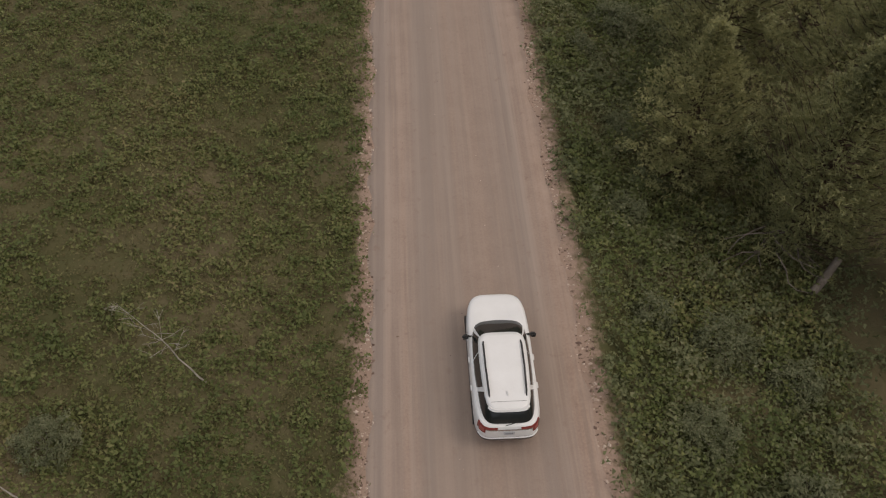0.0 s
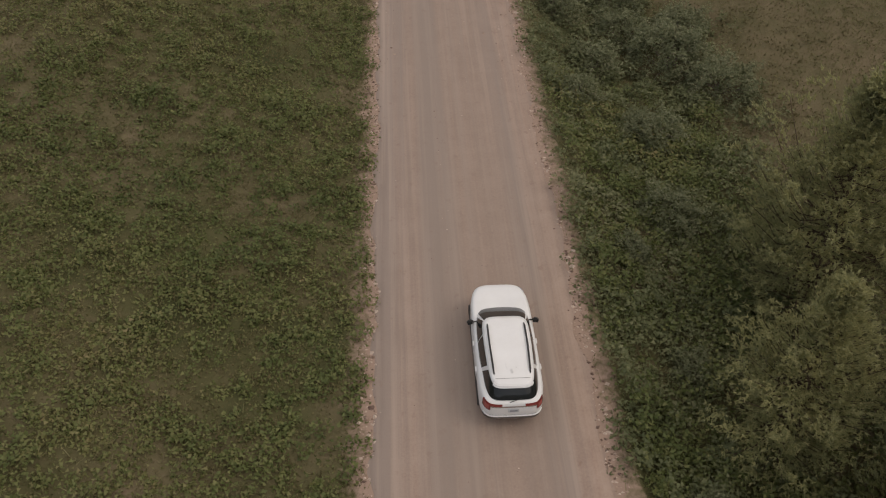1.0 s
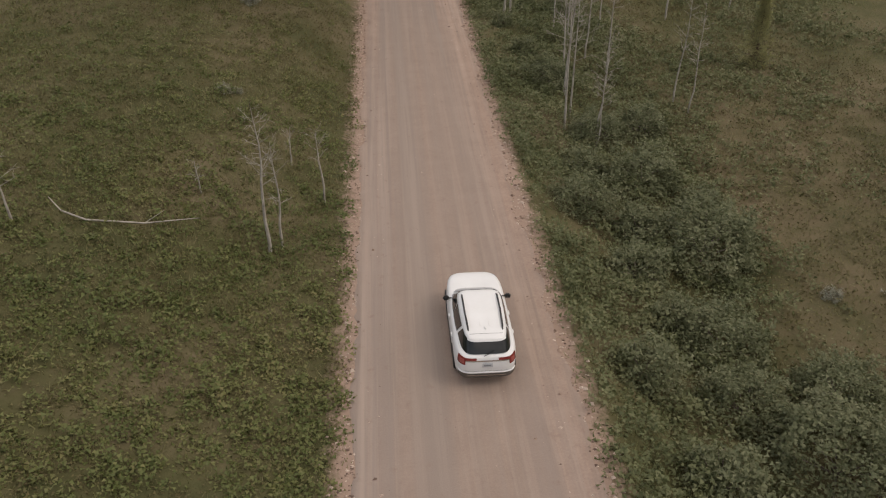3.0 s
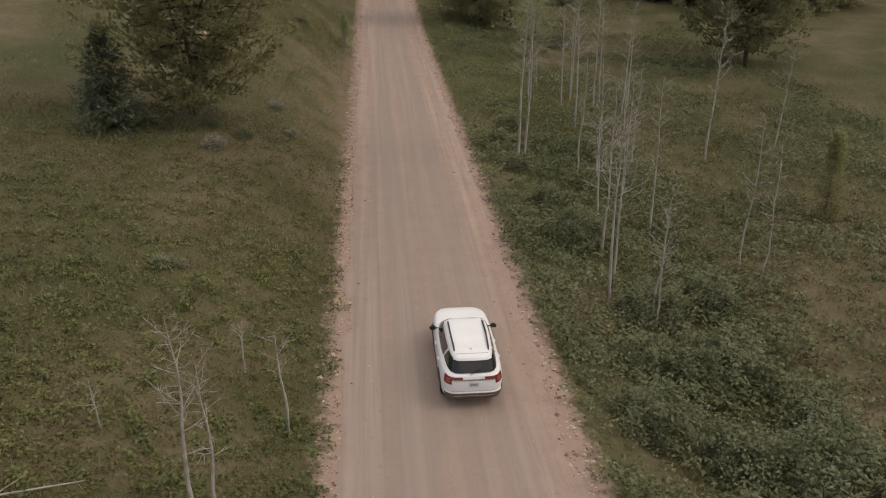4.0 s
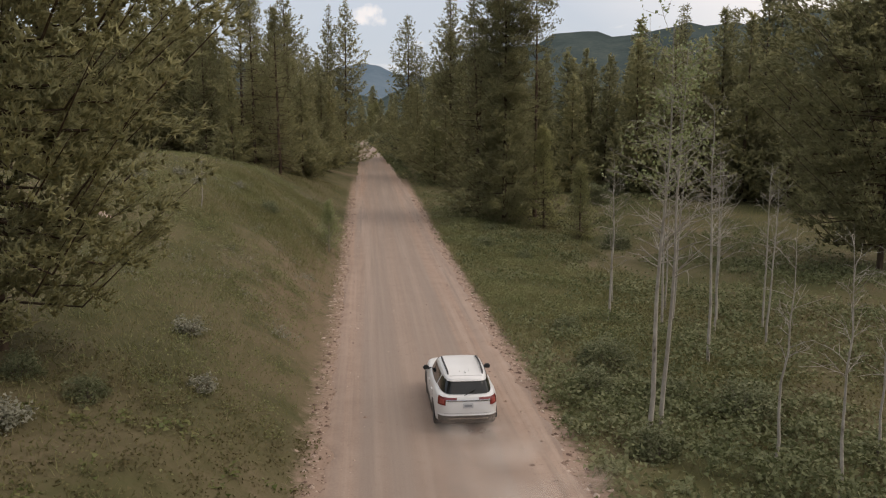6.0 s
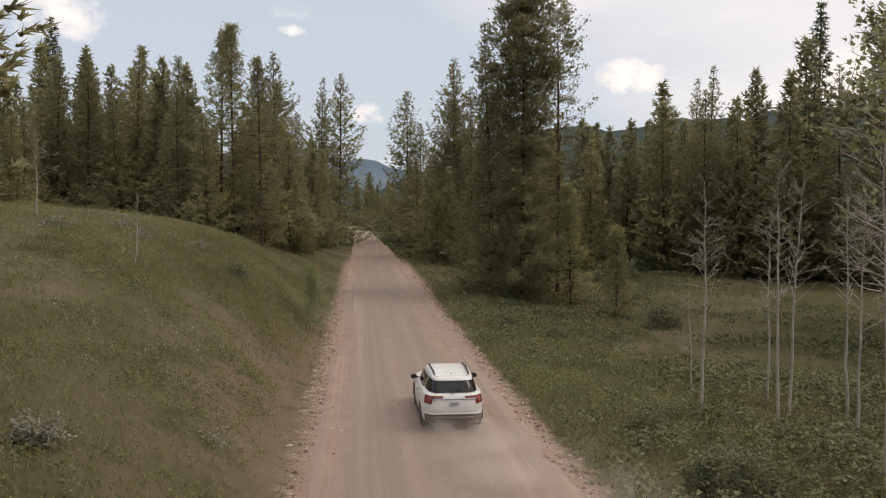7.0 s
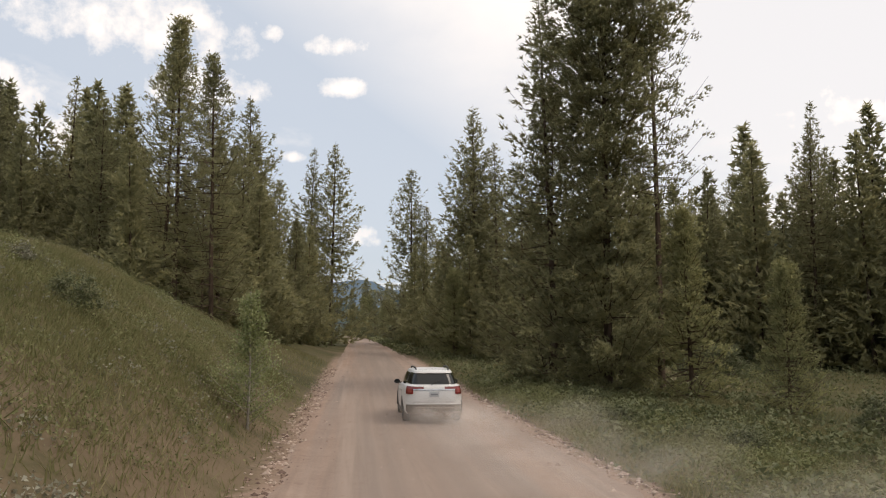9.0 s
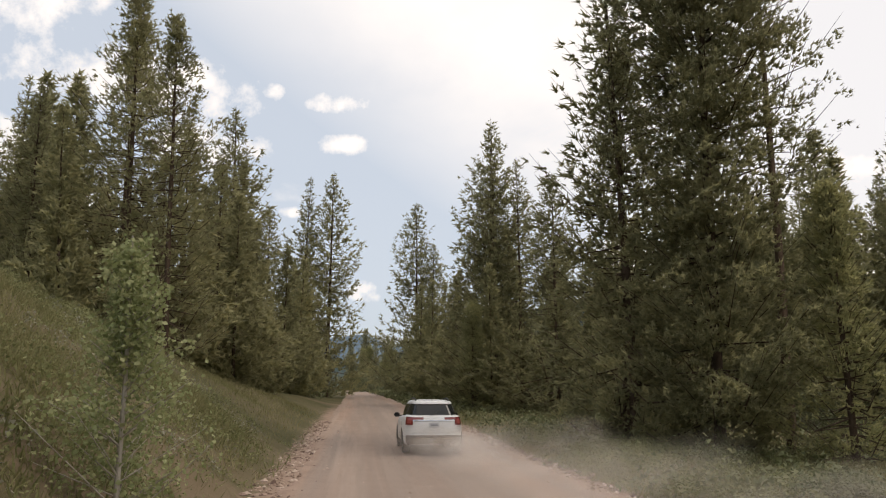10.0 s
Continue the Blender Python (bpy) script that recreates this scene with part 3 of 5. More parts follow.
def conifer(seed, height, radius, bare=0.12, density=1.0, kind="pine", tuft=0.45, lop=0.25, thin=1.0, blades=5, sticks=True, taper=0.9, pale=False, core=1.0, clump=0.0, per=7):
    """Meshes of a conifer: a tapered trunk with limbs, and a crown of needle tufts along drooping limbs."""
    rng = np.random.default_rng(seed)
    lean = rng.normal(size=2) * 0.012
    zs = np.linspace(0, height, 14)
    wob = np.cumsum(rng.normal(size=(14, 2)) * 0.012 * height / 14, axis=0)
    wob -= wob[:1]
    axis = np.stack([wob[:, 0] + lean[0] * zs, wob[:, 1] + lean[1] * zs, zs], -1)
    r0 = 0.0085 * height + 0.04
    trunk = [(axis, r0 * (1 - zs / height) ** 0.8 + 0.012)]
    tufts, dirs, sizes = [], [], []
    z = height * bare
    phase = rng.uniform(0, 6.28)
    lobes = rng.normal(size=8)
    while z < height * 0.985:
        f = z / height
        if kind == "spruce":
            env = (1 - f) ** 0.85 * min(1, (f - bare + 0.06) / 0.10)
        else:
            env = ((1 - f) ** taper) * min(1, (f - bare + 0.22) / 0.28) * (0.92 + 0.2 * math.sin(f * 9 + seed))
        count = int(rng.integers(4, 7) * density) + 1
        for k in range(count):
            az = phase + k * 6.283 / count + rng.normal() * 0.35
            lobe = 1 + lop * lobes[int((az % 6.283) / 6.283 * 8) % 8] * 0.6
            length = radius * env * lobe * rng.uniform(0.66, 1.12) + 0.12
            if rng.random() < 0.10 * (1 - thin * 0.5):
                continue
            x0 = np.array([np.interp(z, zs, axis[:, 0]), np.interp(z, zs, axis[:, 1]), z])
            d = np.array([math.cos(az), math.sin(az), 0])
            rise = (0.05 + 0.75 * f ** 1.5) if kind == "pine" else (-0.32 + 0.75 * f ** 2)
            rise += rng.normal() * 0.12
            sag = -0.16 * length if kind == "pine" else -0.10 * length
            s_ = np.linspace(0, 1, 5)
            pts = x0 + d * (length * s_)[:, None] + np.array([0, 0, 1.0]) * (rise * length * s_ + sag * np.sin(s_ * 3.14) + 0.22 * length * s_ ** 3)[:, None]
            if sticks:
                trunk.append((pts[::2], np.linspace(0.012 + 0.008 * length, 0.006, 3)))
            side = np.array([-d[1], d[0], 0])
            if clump:
                # boughs: short side twigs, each ending in a clump of tufts
                nc = max(2, int(length / (1.55 * clump) * thin))
                q = rng.uniform(0.16, 1.0, nc) ** 0.75
                C = np.stack([np.interp(q, s_, pts[:, j]) for j in range(3)], -1)
                C = C + side * (rng.normal(size=(nc, 1)) * 0.2 * length * (0.3 + 0.7 * q[:, None]))
                C[:, 2] += 0.06 * length * q + rng.normal(size=nc) * 0.12
                nt_ = nc * per
                P = np.repeat(C, per, 0) + rng.normal(size=(nt_, 3)) * clump * np.array([0.42, 0.42, 0.26])
                tufts.append(P)
                dirs.append(np.repeat((d + np.array([0, 0, 0.55 if kind == "pine" else 0.0]))[None], nt_, 0))
                sizes.append(tuft * rng.uniform(0.7, 1.25, nt_))
                continue
            nt_ = max(2, int(length / tuft * (2.8 if sticks else 2.5) * thin))
            q = np.sort(rng.uniform(0.12, 1.02, nt_)) ** 0.8
            P = np.stack([np.interp(q, s_, pts[:, j]) for j in range(3)], -1)
            P = P + side * (rng.normal(size=(nt_, 1)) * 0.17 * length * (0.35 + q[:, None] * 0.6)) + rng.normal(size=(nt_, 3)) * np.array([0.07, 0.07, 0.3 * tuft])
            P[:, 2] -= 0.04 * length * rng.random(nt_)
            inner = int(core * (1.05 - f) + rng.random() * 0.95)
            Q = x0 + d * (length * rng.uniform(0.15, 0.7, (inner, 1))) + rng.normal(size=(inner, 3)) * 0.3 * tuft
            Q[:, 2] += rise * np.linalg.norm(Q[:, :2] - x0[:2], axis=1)
            tufts.append(Q)
            dirs.append(np.repeat(d[None] * 0.4, inner, 0))
            sizes.append(np.full(inner, min(max(1.5 * tuft, 0.5), 0.35 * length + 0.1)))
            tufts.append(P)
            dirs.append(np.repeat((d + np.array([0, 0, 0.35 if kind == "pine" else -0.05]))[None], nt_, 0))
            sizes.append(np.full(nt_, tuft) * rng.uniform(0.7, 1.25, nt_) * (0.75 + 0.4 * (1 - f)))
        z += (0.021 + 0.013 * rng.random()) * height * (1.15 - 0.62 * f) * (1.0 if height > 8 else 1.25)
        phase += 2.1
    P, D, S = np.concatenate(tufts), np.concatenate(dirs), np.concatenate(sizes)
    nb = blades
    n = len(P)
    spread = rng.normal(size=(n, nb, 3)) * (0.62 if kind == "pine" else 0.5) + D[:, None]
    spread /= np.linalg.norm(spread, axis=2, keepdims=True)
    w = np.cross(spread, rng.normal(size=(n, nb, 3)) * 0.6 + np.array([0, 0, 1.0]))
    w /= np.linalg.norm(w, axis=2, keepdims=True) + 1e-9
    wide = w * S[:, None, None] * (0.16 if clump else 0.15 if sticks else 0.22)
    root = P[:, None] - spread * S[:, None, None] * 0.2
    tip = P[:, None] + spread * (S[:, None, None] * rng.uniform(0.6, 1.1, (n, nb, 1)))
    V = np.stack([root - wide, root + wide, tip], 2).reshape(-1, 3)
    crown = mesh_of("crown", V, np.arange(len(V)).reshape(-1, 3), M_SPRUCE if kind == "spruce" else M_NEEDLE_PALE_LIT if pale else M_NEEDLE)
    tv, tf = tubes(trunk, 3 if sticks else 5)
    return mesh_of("trunk", tv, tf, M_BARK, True), crown


def plant_tree(name, meshes, x, y, scale=1.0, turn=0.0, label="", category="tree", group="", sink=0.15):
    e = new(name)
    e.matrix_world = pose(x, y, float(ground_z(x, y)) - sink, 0, 0, turn) @ Matrix.Scale(scale, 4)
    for key, me in meshes.items():
        part(key, me, None, e)
    return tagged(e, label, category, group)


def aspen(seed, height, leafy=0.0, lean=0.0, spread=1.0, thick=1.0):
    """Meshes of a slender aspen: pale trunk with forking bare limbs, and perhaps a thin crown of leaves."""
    rng = np.random.default_rng(seed)
    k = 9
    zs = np.linspace(0, height, k)
    wob = np.cumsum(rng.normal(size=(k, 2)) * (0.014 if height < 8 else 0.006) * height, axis=0) * 0.6
    wob -= wob[:1]
    ax = np.stack([wob[:, 0] + lean * zs, wob[:, 1], zs], -1)
    r0 = (0.0062 * height + 0.025) * thick
    paths = [(ax, r0 * (1 - zs / height * 0.9))]
    twigs = []
    for _ in range(int(height * 3.6 + 5)):
        f = rng.uniform(0.3, 0.98) ** 0.7
        z = f * height
        o = np.array([np.interp(z, zs, ax[:, 0]), np.interp(z, zs, ax[:, 1]), z])
        a = rng.uniform(0, 6.283)
        ln = height * rng.uniform(0.07, 0.2) * (1.15 - f * 0.7) * spread * (1.7 if height < 5 else 1.0)
        d = np.array([math.cos(a), math.sin(a), rng.uniform(0.3, 1.1)])
        d /= np.linalg.norm(d)
        s_ = np.linspace(0, 1, 4)
        bend = rng.normal(size=3) * 0.12
        p = o + d * (ln * s_)[:, None] + bend * (ln * s_ ** 2)[:, None]
        rr = r0 * (1 - f * 0.85) * 0.38
        paths.append((p, np.linspace(rr, 0.006, 4)))
        for _j in range(3):
            g = rng.uniform(0.3, 0.95)
            q0 = o + d * ln * g + bend * ln * g * g
            dd = d + rng.normal(size=3) * 0.55
            dd /= np.linalg.norm(dd)
            e = q0 + dd * ln * rng.uniform(0.25, 0.55)
            paths.append((np.stack([q0, (q0 + e) / 2 + rng.normal(size=3) * 0.02 * ln, e]), np.array([rr * 0.5 + 0.002, rr * 0.35 + 0.002, 0.004])))
            twigs.append((q0, e, f))
    v, f_ = tubes(paths, 4)
    out = {"trunk": mesh_of("trunk", v, f_, M_ASPEN, True)}
    if leafy:
        pts = []
        for q0, e, f in twigs:
            if f > 0.6:
                m = int(14 * leafy)
                pts.append(q0 + (e - q0) * rng.uniform(0.2, 1.15, (m, 1)) + rng.normal(size=(m, 3)) * 0.13)
        P = np.concatenate(pts)
        out["crown"] = leaf_mesh("crown", P, rng.uniform(0.07, 0.13, len(P)), M_ASPEN_LEAF, rng, up=0.2, aspect=0.8)
    return out


# ---- trees ----
SAP = (-4.75, 124.5)
PINES = {}


def pine_meshes(key):
    if key not in PINES:
        spec = {"tall_a": dict(seed=1, height=24, radius=6.9, bare=0.04, tuft=0.5, density=0.95, core=0.8), "tall_b": dict(seed=2, height=24, radius=6.2, bare=0.03, density=0.92, tuft=0.48, core=0.8),
                "tall_c": dict(seed=3, height=24, radius=5.4, bare=0.04, density=0.95, core=0.8),
                "far_a": dict(sticks=False, seed=12, height=24, radius=6.5, bare=0.02, tuft=0.9, blades=3, core=0.8), "far_b": dict(sticks=False, seed=13, height=24, radius=5.8, bare=0.02, tuft=0.86, blades=3, core=0.8),
                "far_c": dict(sticks=False, seed=14, height=24, radius=4.9, bare=0.03, tuft=0.8, blades=3, core=0.8),
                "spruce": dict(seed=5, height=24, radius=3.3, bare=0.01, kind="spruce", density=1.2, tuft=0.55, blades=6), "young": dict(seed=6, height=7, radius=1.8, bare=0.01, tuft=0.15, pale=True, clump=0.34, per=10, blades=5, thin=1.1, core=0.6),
                "young_spruce": dict(seed=7, height=5, radius=1.9, bare=0.01, kind="spruce", tuft=0.28, density=1.2),
                "great": dict(seed=8, height=28, taper=0.32, radius=3.5, bare=0.02, density=2.0, tuft=0.27, lop=0.5, thin=1.7, blades=7, clump=0.68, core=4.0, per=16),
                "wide": dict(seed=9, height=15, radius=7.4, bare=0.1, density=1.2, tuft=0.31, lop=0.5, thin=1.8, blades=7, taper=0.42, clump=0.6, core=4.0, per=9),
                "fine_a": dict(seed=15, height=24, radius=6.7, bare=0.03, density=0.95, tuft=0.29, lop=0.4, thin=0.95, blades=5, clump=0.62, core=1.8, per=10),
                "fine_b": dict(seed=16, height=24, radius=5.8, bare=0.03, density=0.95, tuft=0.29, lop=0.4, thin=0.95, blades=5, clump=0.6, core=1.8, per=10),
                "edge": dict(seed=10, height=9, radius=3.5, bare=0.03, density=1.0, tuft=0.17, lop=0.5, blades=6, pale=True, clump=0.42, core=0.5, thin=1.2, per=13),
                "gaunt": dict(seed=11, height=25, radius=4.0, bare=0.42, density=0.6, thin=1.3, tuft=0.2, taper=0.45, core=0.0, clump=0.5, blades=6, lop=0.9, per=12)}[key]
        t, c = conifer(**spec)
        PINES[key] = ({"trunk": t, "crown": c}, spec["height"])
    return PINES[key]


def pine(key, x, y, top, turn=0.0, label="", name="pine_tree", group="pines along the road"):
    """A conifer at (x, y) whose tip stands at the height top."""
    meshes, h = pine_meshes(key)
    z = float(ground_z(x, y))
    return plant_tree(name, meshes, x, y, (top - z + 0.15) / h, turn, label, "tree", group)


# beside the road, the nearest first
pine("edge", 9.3, 24.8, 5.8, 20, "dense green pine with broad drooping limbs beside the road")
pine("edge", 12.6, 20.6, 7.6, 130, "dense green pine with dead lower limbs beside the road")
pine("edge", 12.0, 30.2, 8.2, 250, "spreading pine with sunlit limbs above the roadside shrubs")
pine("edge", 15.8, 25.0, 8.6, 300, "tall spreading pine behind the roadside shrubs")
pine("edge", 17.5, 17.5, 8.0, 80, "dense dark pine behind the roadside shrubs")
pine("edge", 16.5, 32.5, 8.0, 170, "dense dark pine behind the roadside shrubs")
pine("wide", -12.1, 88.7, 18.5, 40, "old pine with wide open crown on the bank")
pine("young_spruce", -15.6, 85.2, 9.0, 0, "small dark spruce under the old pine", "spruce_tree")
pine("great", 10.8, 142.3, 26.2, 60, "great dense pine with a shaggy crown beside the road")
pine("gaunt", 13.8, 143.2, 23.6, 10, "tall thin pine with a bare lower trunk")
pine("tall_c", 8.9, 145.5, 23.0, 200, "pine grown into the great pine beside it")
pine("tall_a", 12.6, 148.5, 16.0, 310, "dense pine behind the great pine")
pine("fine_a", 8.9, 147.0, 17.5, 140, "middling pine beside the great pine")
pine("young", 14.0, 139.5, 9.0, 90, "young pale green pine at the foot of tall ones")
pine("wide", 34.0, 120.5, 20.0, 200, "broad pine standing alone in the meadow")
pine("young", 21.8, 81.5, 3.4, 0, "small bushy pine in the meadow")
pine("young", 15.8, 134.0, 6.0, 0, "young pale green pine at the meadow's edge")
for k, x, y, top, turn in [("tall_b", 10.4, 190.0, 28.6, 0), ("tall_a", 10.6, 188.0, 23.5, 70), ("tall_c", 12.5, 186.5, 24.0, 140), ("tall_a", 6.8, 235.6, 31.0, 20), ("tall_b", 9.5, 236.0, 25.0, 210),
                           ("tall_a", 12.5, 205.0, 25.0, 120), ("young", 7.4, 181.0, 9.5, 0), ("tall_a", 13.2, 176.0, 19.5, 33),
                           ("fine_a", -11.0, 155.0, 21.3, 10), ("fine_b", -14.0, 158.5, 25.2, 90), ("fine_a", -16.4, 165.5, 26.0, 190), ("tall_b", -13.2, 189.8, 28.9, 260), ("tall_c", -9.2, 222.0, 30.8, 30),
                           ("tall_b", -5.6, 223.7, 32.2, 75), ("tall_c", -28.4, 179.5, 27.2, 15), ("tall_a", -22.5, 176.0, 25.5, 100), ("tall_a", -11.5, 172.0, 19.0, 200), ("tall_b", -19.5, 160.0, 19.5, 300),
                           ("tall_a", -11.0, 200.0, 22.0, 50), ("tall_c", -7.6, 212.0, 20.0, 170), ("spruce", -53.6, 225.6, 40.9, 20), ("spruce", -55.6, 226.0, 37.5, 140),
                           ("tall_b", -31.0, 170.0, 24.0, 66), ("tall_a", -28.0, 168.0, 20.0, 22), ("tall_c", -35.0, 172.0, 25.0, 44),
                           ("tall_a", -45.0, 158.0, 25.0, 50), ("tall_b", -50.0, 165.0, 27.0, 200), ("tall_a", -33.0, 158.0, 18.0, 300),
                           ("spruce", 49.0, 167.0, 31.0, 40), ("tall_c", 53.3, 213.0, 30.2, 0), ("tall_b", 60.0, 205.0, 29.0, 80), ("tall_a", 45.0, 200.0, 24.0, 20),
                           ("tall_c", 39.0, 192.0, 21.0, 150), ("tall_a", 33.0, 185.0, 19.0, 260), ("tall_b", 28.0, 182.0, 18.0, 10), ("tall_c", 24.0, 195.0, 17.0, 99), ("tall_b", 19.0, 200.0, 18.0, 199)]:
    pine(k, x, y, top, turn, "tall dark green spruce in the forest edge" if k == "spruce" else "tall green lodgepole pine in the forest edge",
         "spruce_tree" if k == "spruce" else "pine_tree")

for k, x, y, top, turn in [("far_a", 8.0, 196.0, 14.0, 20), ("far_b", 9.4, 205.0, 16.0, 130), ("far_a", 7.0, 214.0, 16.0, 250), ("far_a", 9.2, 182.0, 13.0, 80), ("far_b", 6.8, 226.0, 17.0, 310),
                           ("fine_b", -12.5, 160.0, 15.5, 40), ("far_a", -9.6, 168.0, 15.0, 160), ("far_b", -9.4, 180.0, 16.0, 210), ("far_a", -8.6, 192.0, 16.0, 300), ("far_b", -8.2, 205.0, 17.0, 10)]:
    pine(k, x, y, top, turn, "lower bushy pine under the tall ones")

# the meadow's edge
for i, (x, y, top) in enumerate([(29, 173, 19.5), (32, 168.5, 21), (35.5, 166, 22.5), (38.5, 163, 21), (42, 160, 23), (45.5, 156, 22), (49, 152, 24), (34, 174, 24), (38, 171, 26), (42.5, 168, 25), (46.5, 165, 26),
                                 (52, 158, 27), (26, 180, 20.5), (23, 186, 19.5), (56, 150, 27), (60, 156, 28)]):
    pine(("far_b", "far_a", "tall_c")[i % 3], x, y, top - (1.4 if x < 44 else 0.0), 53.0 * i, "tall dark pine at the meadow's edge")


def forest(seed, count, xr, yr, tops, keys):
    """More conifers of the wood behind, none standing in the road."""
    rng = np.random.default_rng(seed)
    for _ in range(count):
        x, y = rng.uniform(*xr), rng.uniform(*yr)
        if abs(x - float(road_x(y))) < 8.5:
            x += 14 if x > 0 else -14
        pine(keys[int(rng.integers(len(keys)))], x, y, float(ground_z(x, y)) + rng.uniform(*tops), rng.uniform(0, 360),
             "tall dark conifer of the wood behind", group="conifers of the wood behind")


forest(21, 30, (-65, -13), (178, 225), (16, 23), ["far_a", "far_b", "far_c"])
forest(22, 15, (18, 80), (190, 230), (16, 22), ["far_a", "far_b", "far_c"])
forest(23, 11, (52, 90), (150, 190), (18, 25), ["far_a", "far_b", "spruce"])
forest(28, 14, (-12, 30), (338, 375), (14, 19), ["far_a", "far_b"])
forest(24, 16, (-45, 45), (250, 330), (16, 22), ["far_a", "far_b", "far_c"])
forest(25, 6, (-75, -42), (120, 175), (13, 19), ["far_a", "far_b"])
forest(26, 10, (14, 40), (172, 195), (9, 15), ["far_a", "far_b"])
forest(30, 17, (20, 58), (166, 198), (14, 19), ["far_a", "far_b"])
forest(29, 9, (-42, -12), (166, 186), (14, 19), ["far_a", "far_b"])
forest(27, 10, (-30, -10), (162, 200), (9, 15), ["far_a", "far_b"])
forest(31, 9, (-48, -12), (152, 172), (8, 13), ["far_a", "far_b"])

for k, x, y, top in [("far_a", 3.5, 349, 14), ("young", 0.0, 357, 12), ("far_b", 8.0, 341, 15), ("young", 2.5, 365, 13), ("far_a", 7.0, 356, 16), ("young", 5.5, 337, 10), ("far_b", -3.0, 374, 16), ("far_a", 11.0, 330, 15)]:
    pine(k, x, y, top + 3.5, x * 40, "pale green conifer beyond the bend of the road", group="conifers of the wood behind")

# bare and leafy aspens
for i, (x, y, h, leafy, lean, name_label) in enumerate([
        (-6.7, 58.0, 6.2, 0, -0.03, "bare slender aspen with pale bark"), (-6.3, 58.4, 4.6, 0, 0.0, "bare slender aspen with pale bark"), (-15.3, 57.0, 3.4, 0, -0.05, "bare leaning aspen sapling"),
        (-4.9, 62.5, 3.6, 0, 0.0, "thin bare aspen sapling at the road edge"),
        (9.1, 71.1, 6.5, 0, 0.01, "bare pale aspen among shrubs"), (6.4, 89.2, 12.6, 0.7, 0.01, "tall aspen with thin leafy top"), (6.9, 89.6, 12.0, 0.7, 0.02, "tall aspen with thin leafy top"),
        (7.6, 72.5, 10.0, 0, 0.015, "bare grey aspen with many fine twigs"), (8.9, 70.5, 5.4, 0, 0.04, "small bare aspen with crooked limbs"), (8.2, 74.0, 8.0, 0, 0.0, "bare grey aspen with many fine twigs"),
        (9.7, 87.7, 7.2, 0, 0.02, "bare thin aspen among shrubs"), (10.2, 85.2, 7.6, 0, 0.01, "bare thin aspen among shrubs"), (9.0, 80.0, 8.0, 0, -0.01, "bare thin aspen among shrubs"),
        (8.4, 76.8, 8.4, 0, 0.01, "bare aspen with pale forking limbs"), (10.8, 82.0, 7.5, 0, 0.02, "bare thin aspen among shrubs"), (11.6, 79.5, 8.2, 0, 0.0, "bare thin aspen among shrubs"),
        (13.0, 88.0, 6.8, 0, 0.0, "bare thin aspen among shrubs"), (18.8, 91.0, 10.5, 0.12, 0.05, "leaning aspen with sparse leaves"), (24.6, 93.7, 8.0, 0, 0.06, "bare leaning aspen in the meadow"),
        (14.8, 76.0, 7.5, 0, 0.03, "bare pale aspen among shrubs"), (15.2, 74.5, 6.5, 0, 0.02, "bare pale aspen among shrubs"),
        (9.9, 105.2, 8.6, 0, -0.01, "bare pale aspen with forking limbs in the meadow"), (12.4, 104.6, 9.4, 0, 0.0, "bare pale aspen with forking limbs in the meadow"), (13.3, 105.6, 9.0, 0, 0.03, "bare pale aspen with forking limbs in the meadow"),
        (12.0, 98.0, 11.0, 0, 0.0, "tall bare grey aspen"), (11.5, 110.0, 4.5, 0, 0.0, "small bare aspen in the meadow"),
        (14.6, 103.5, 8.5, 0, 0.01, "bare grey aspen with many fine twigs"), (15.8, 106.0, 9.0, 0, -0.02, "bare grey aspen with many fine twigs"), (16.5, 102.0, 8.0, 0, 0.03, "bare grey aspen with many fine twigs"), (14.0, 108.5, 7.5, 0, 0.0, "bare grey aspen with many fine twigs"), (17.8, 105.0, 8.5, 0, 0.02, "bare grey aspen with many fine twigs"),
        (-11.1, 112.2, 3.2, 0, 0.03, "small bare aspen on the grassy bank"), (-17.0, 117.9, 4.4, 0, 0.03, "small bare aspen on the grassy bank"),
        (-6.4, 64.8, 2.0, 0, 0.0, "small bare sapling beside the road"), (-9.6, 60.8, 1.8, 0, 0.0, "small bare sapling in the grass"),
        (-8.4, 14.4, 4.2, 0, -0.4, "bare grey sapling among low shrubs"), (-12.7, 10.4, 2.8, 0, -0.35, "bare grey sapling among low shrubs"), (-12.6, 6.8, 3.0, 0, 0.1, "bare grey sapling among low shrubs")]):
    plant_tree("aspen_tree", aspen(100 + i, h, leafy, lean, thick=1.25 if x < -3 and 50 < y < 70 else 0.88), x, y, 1.0, 0, name_label, "tree", "aspens by the road")


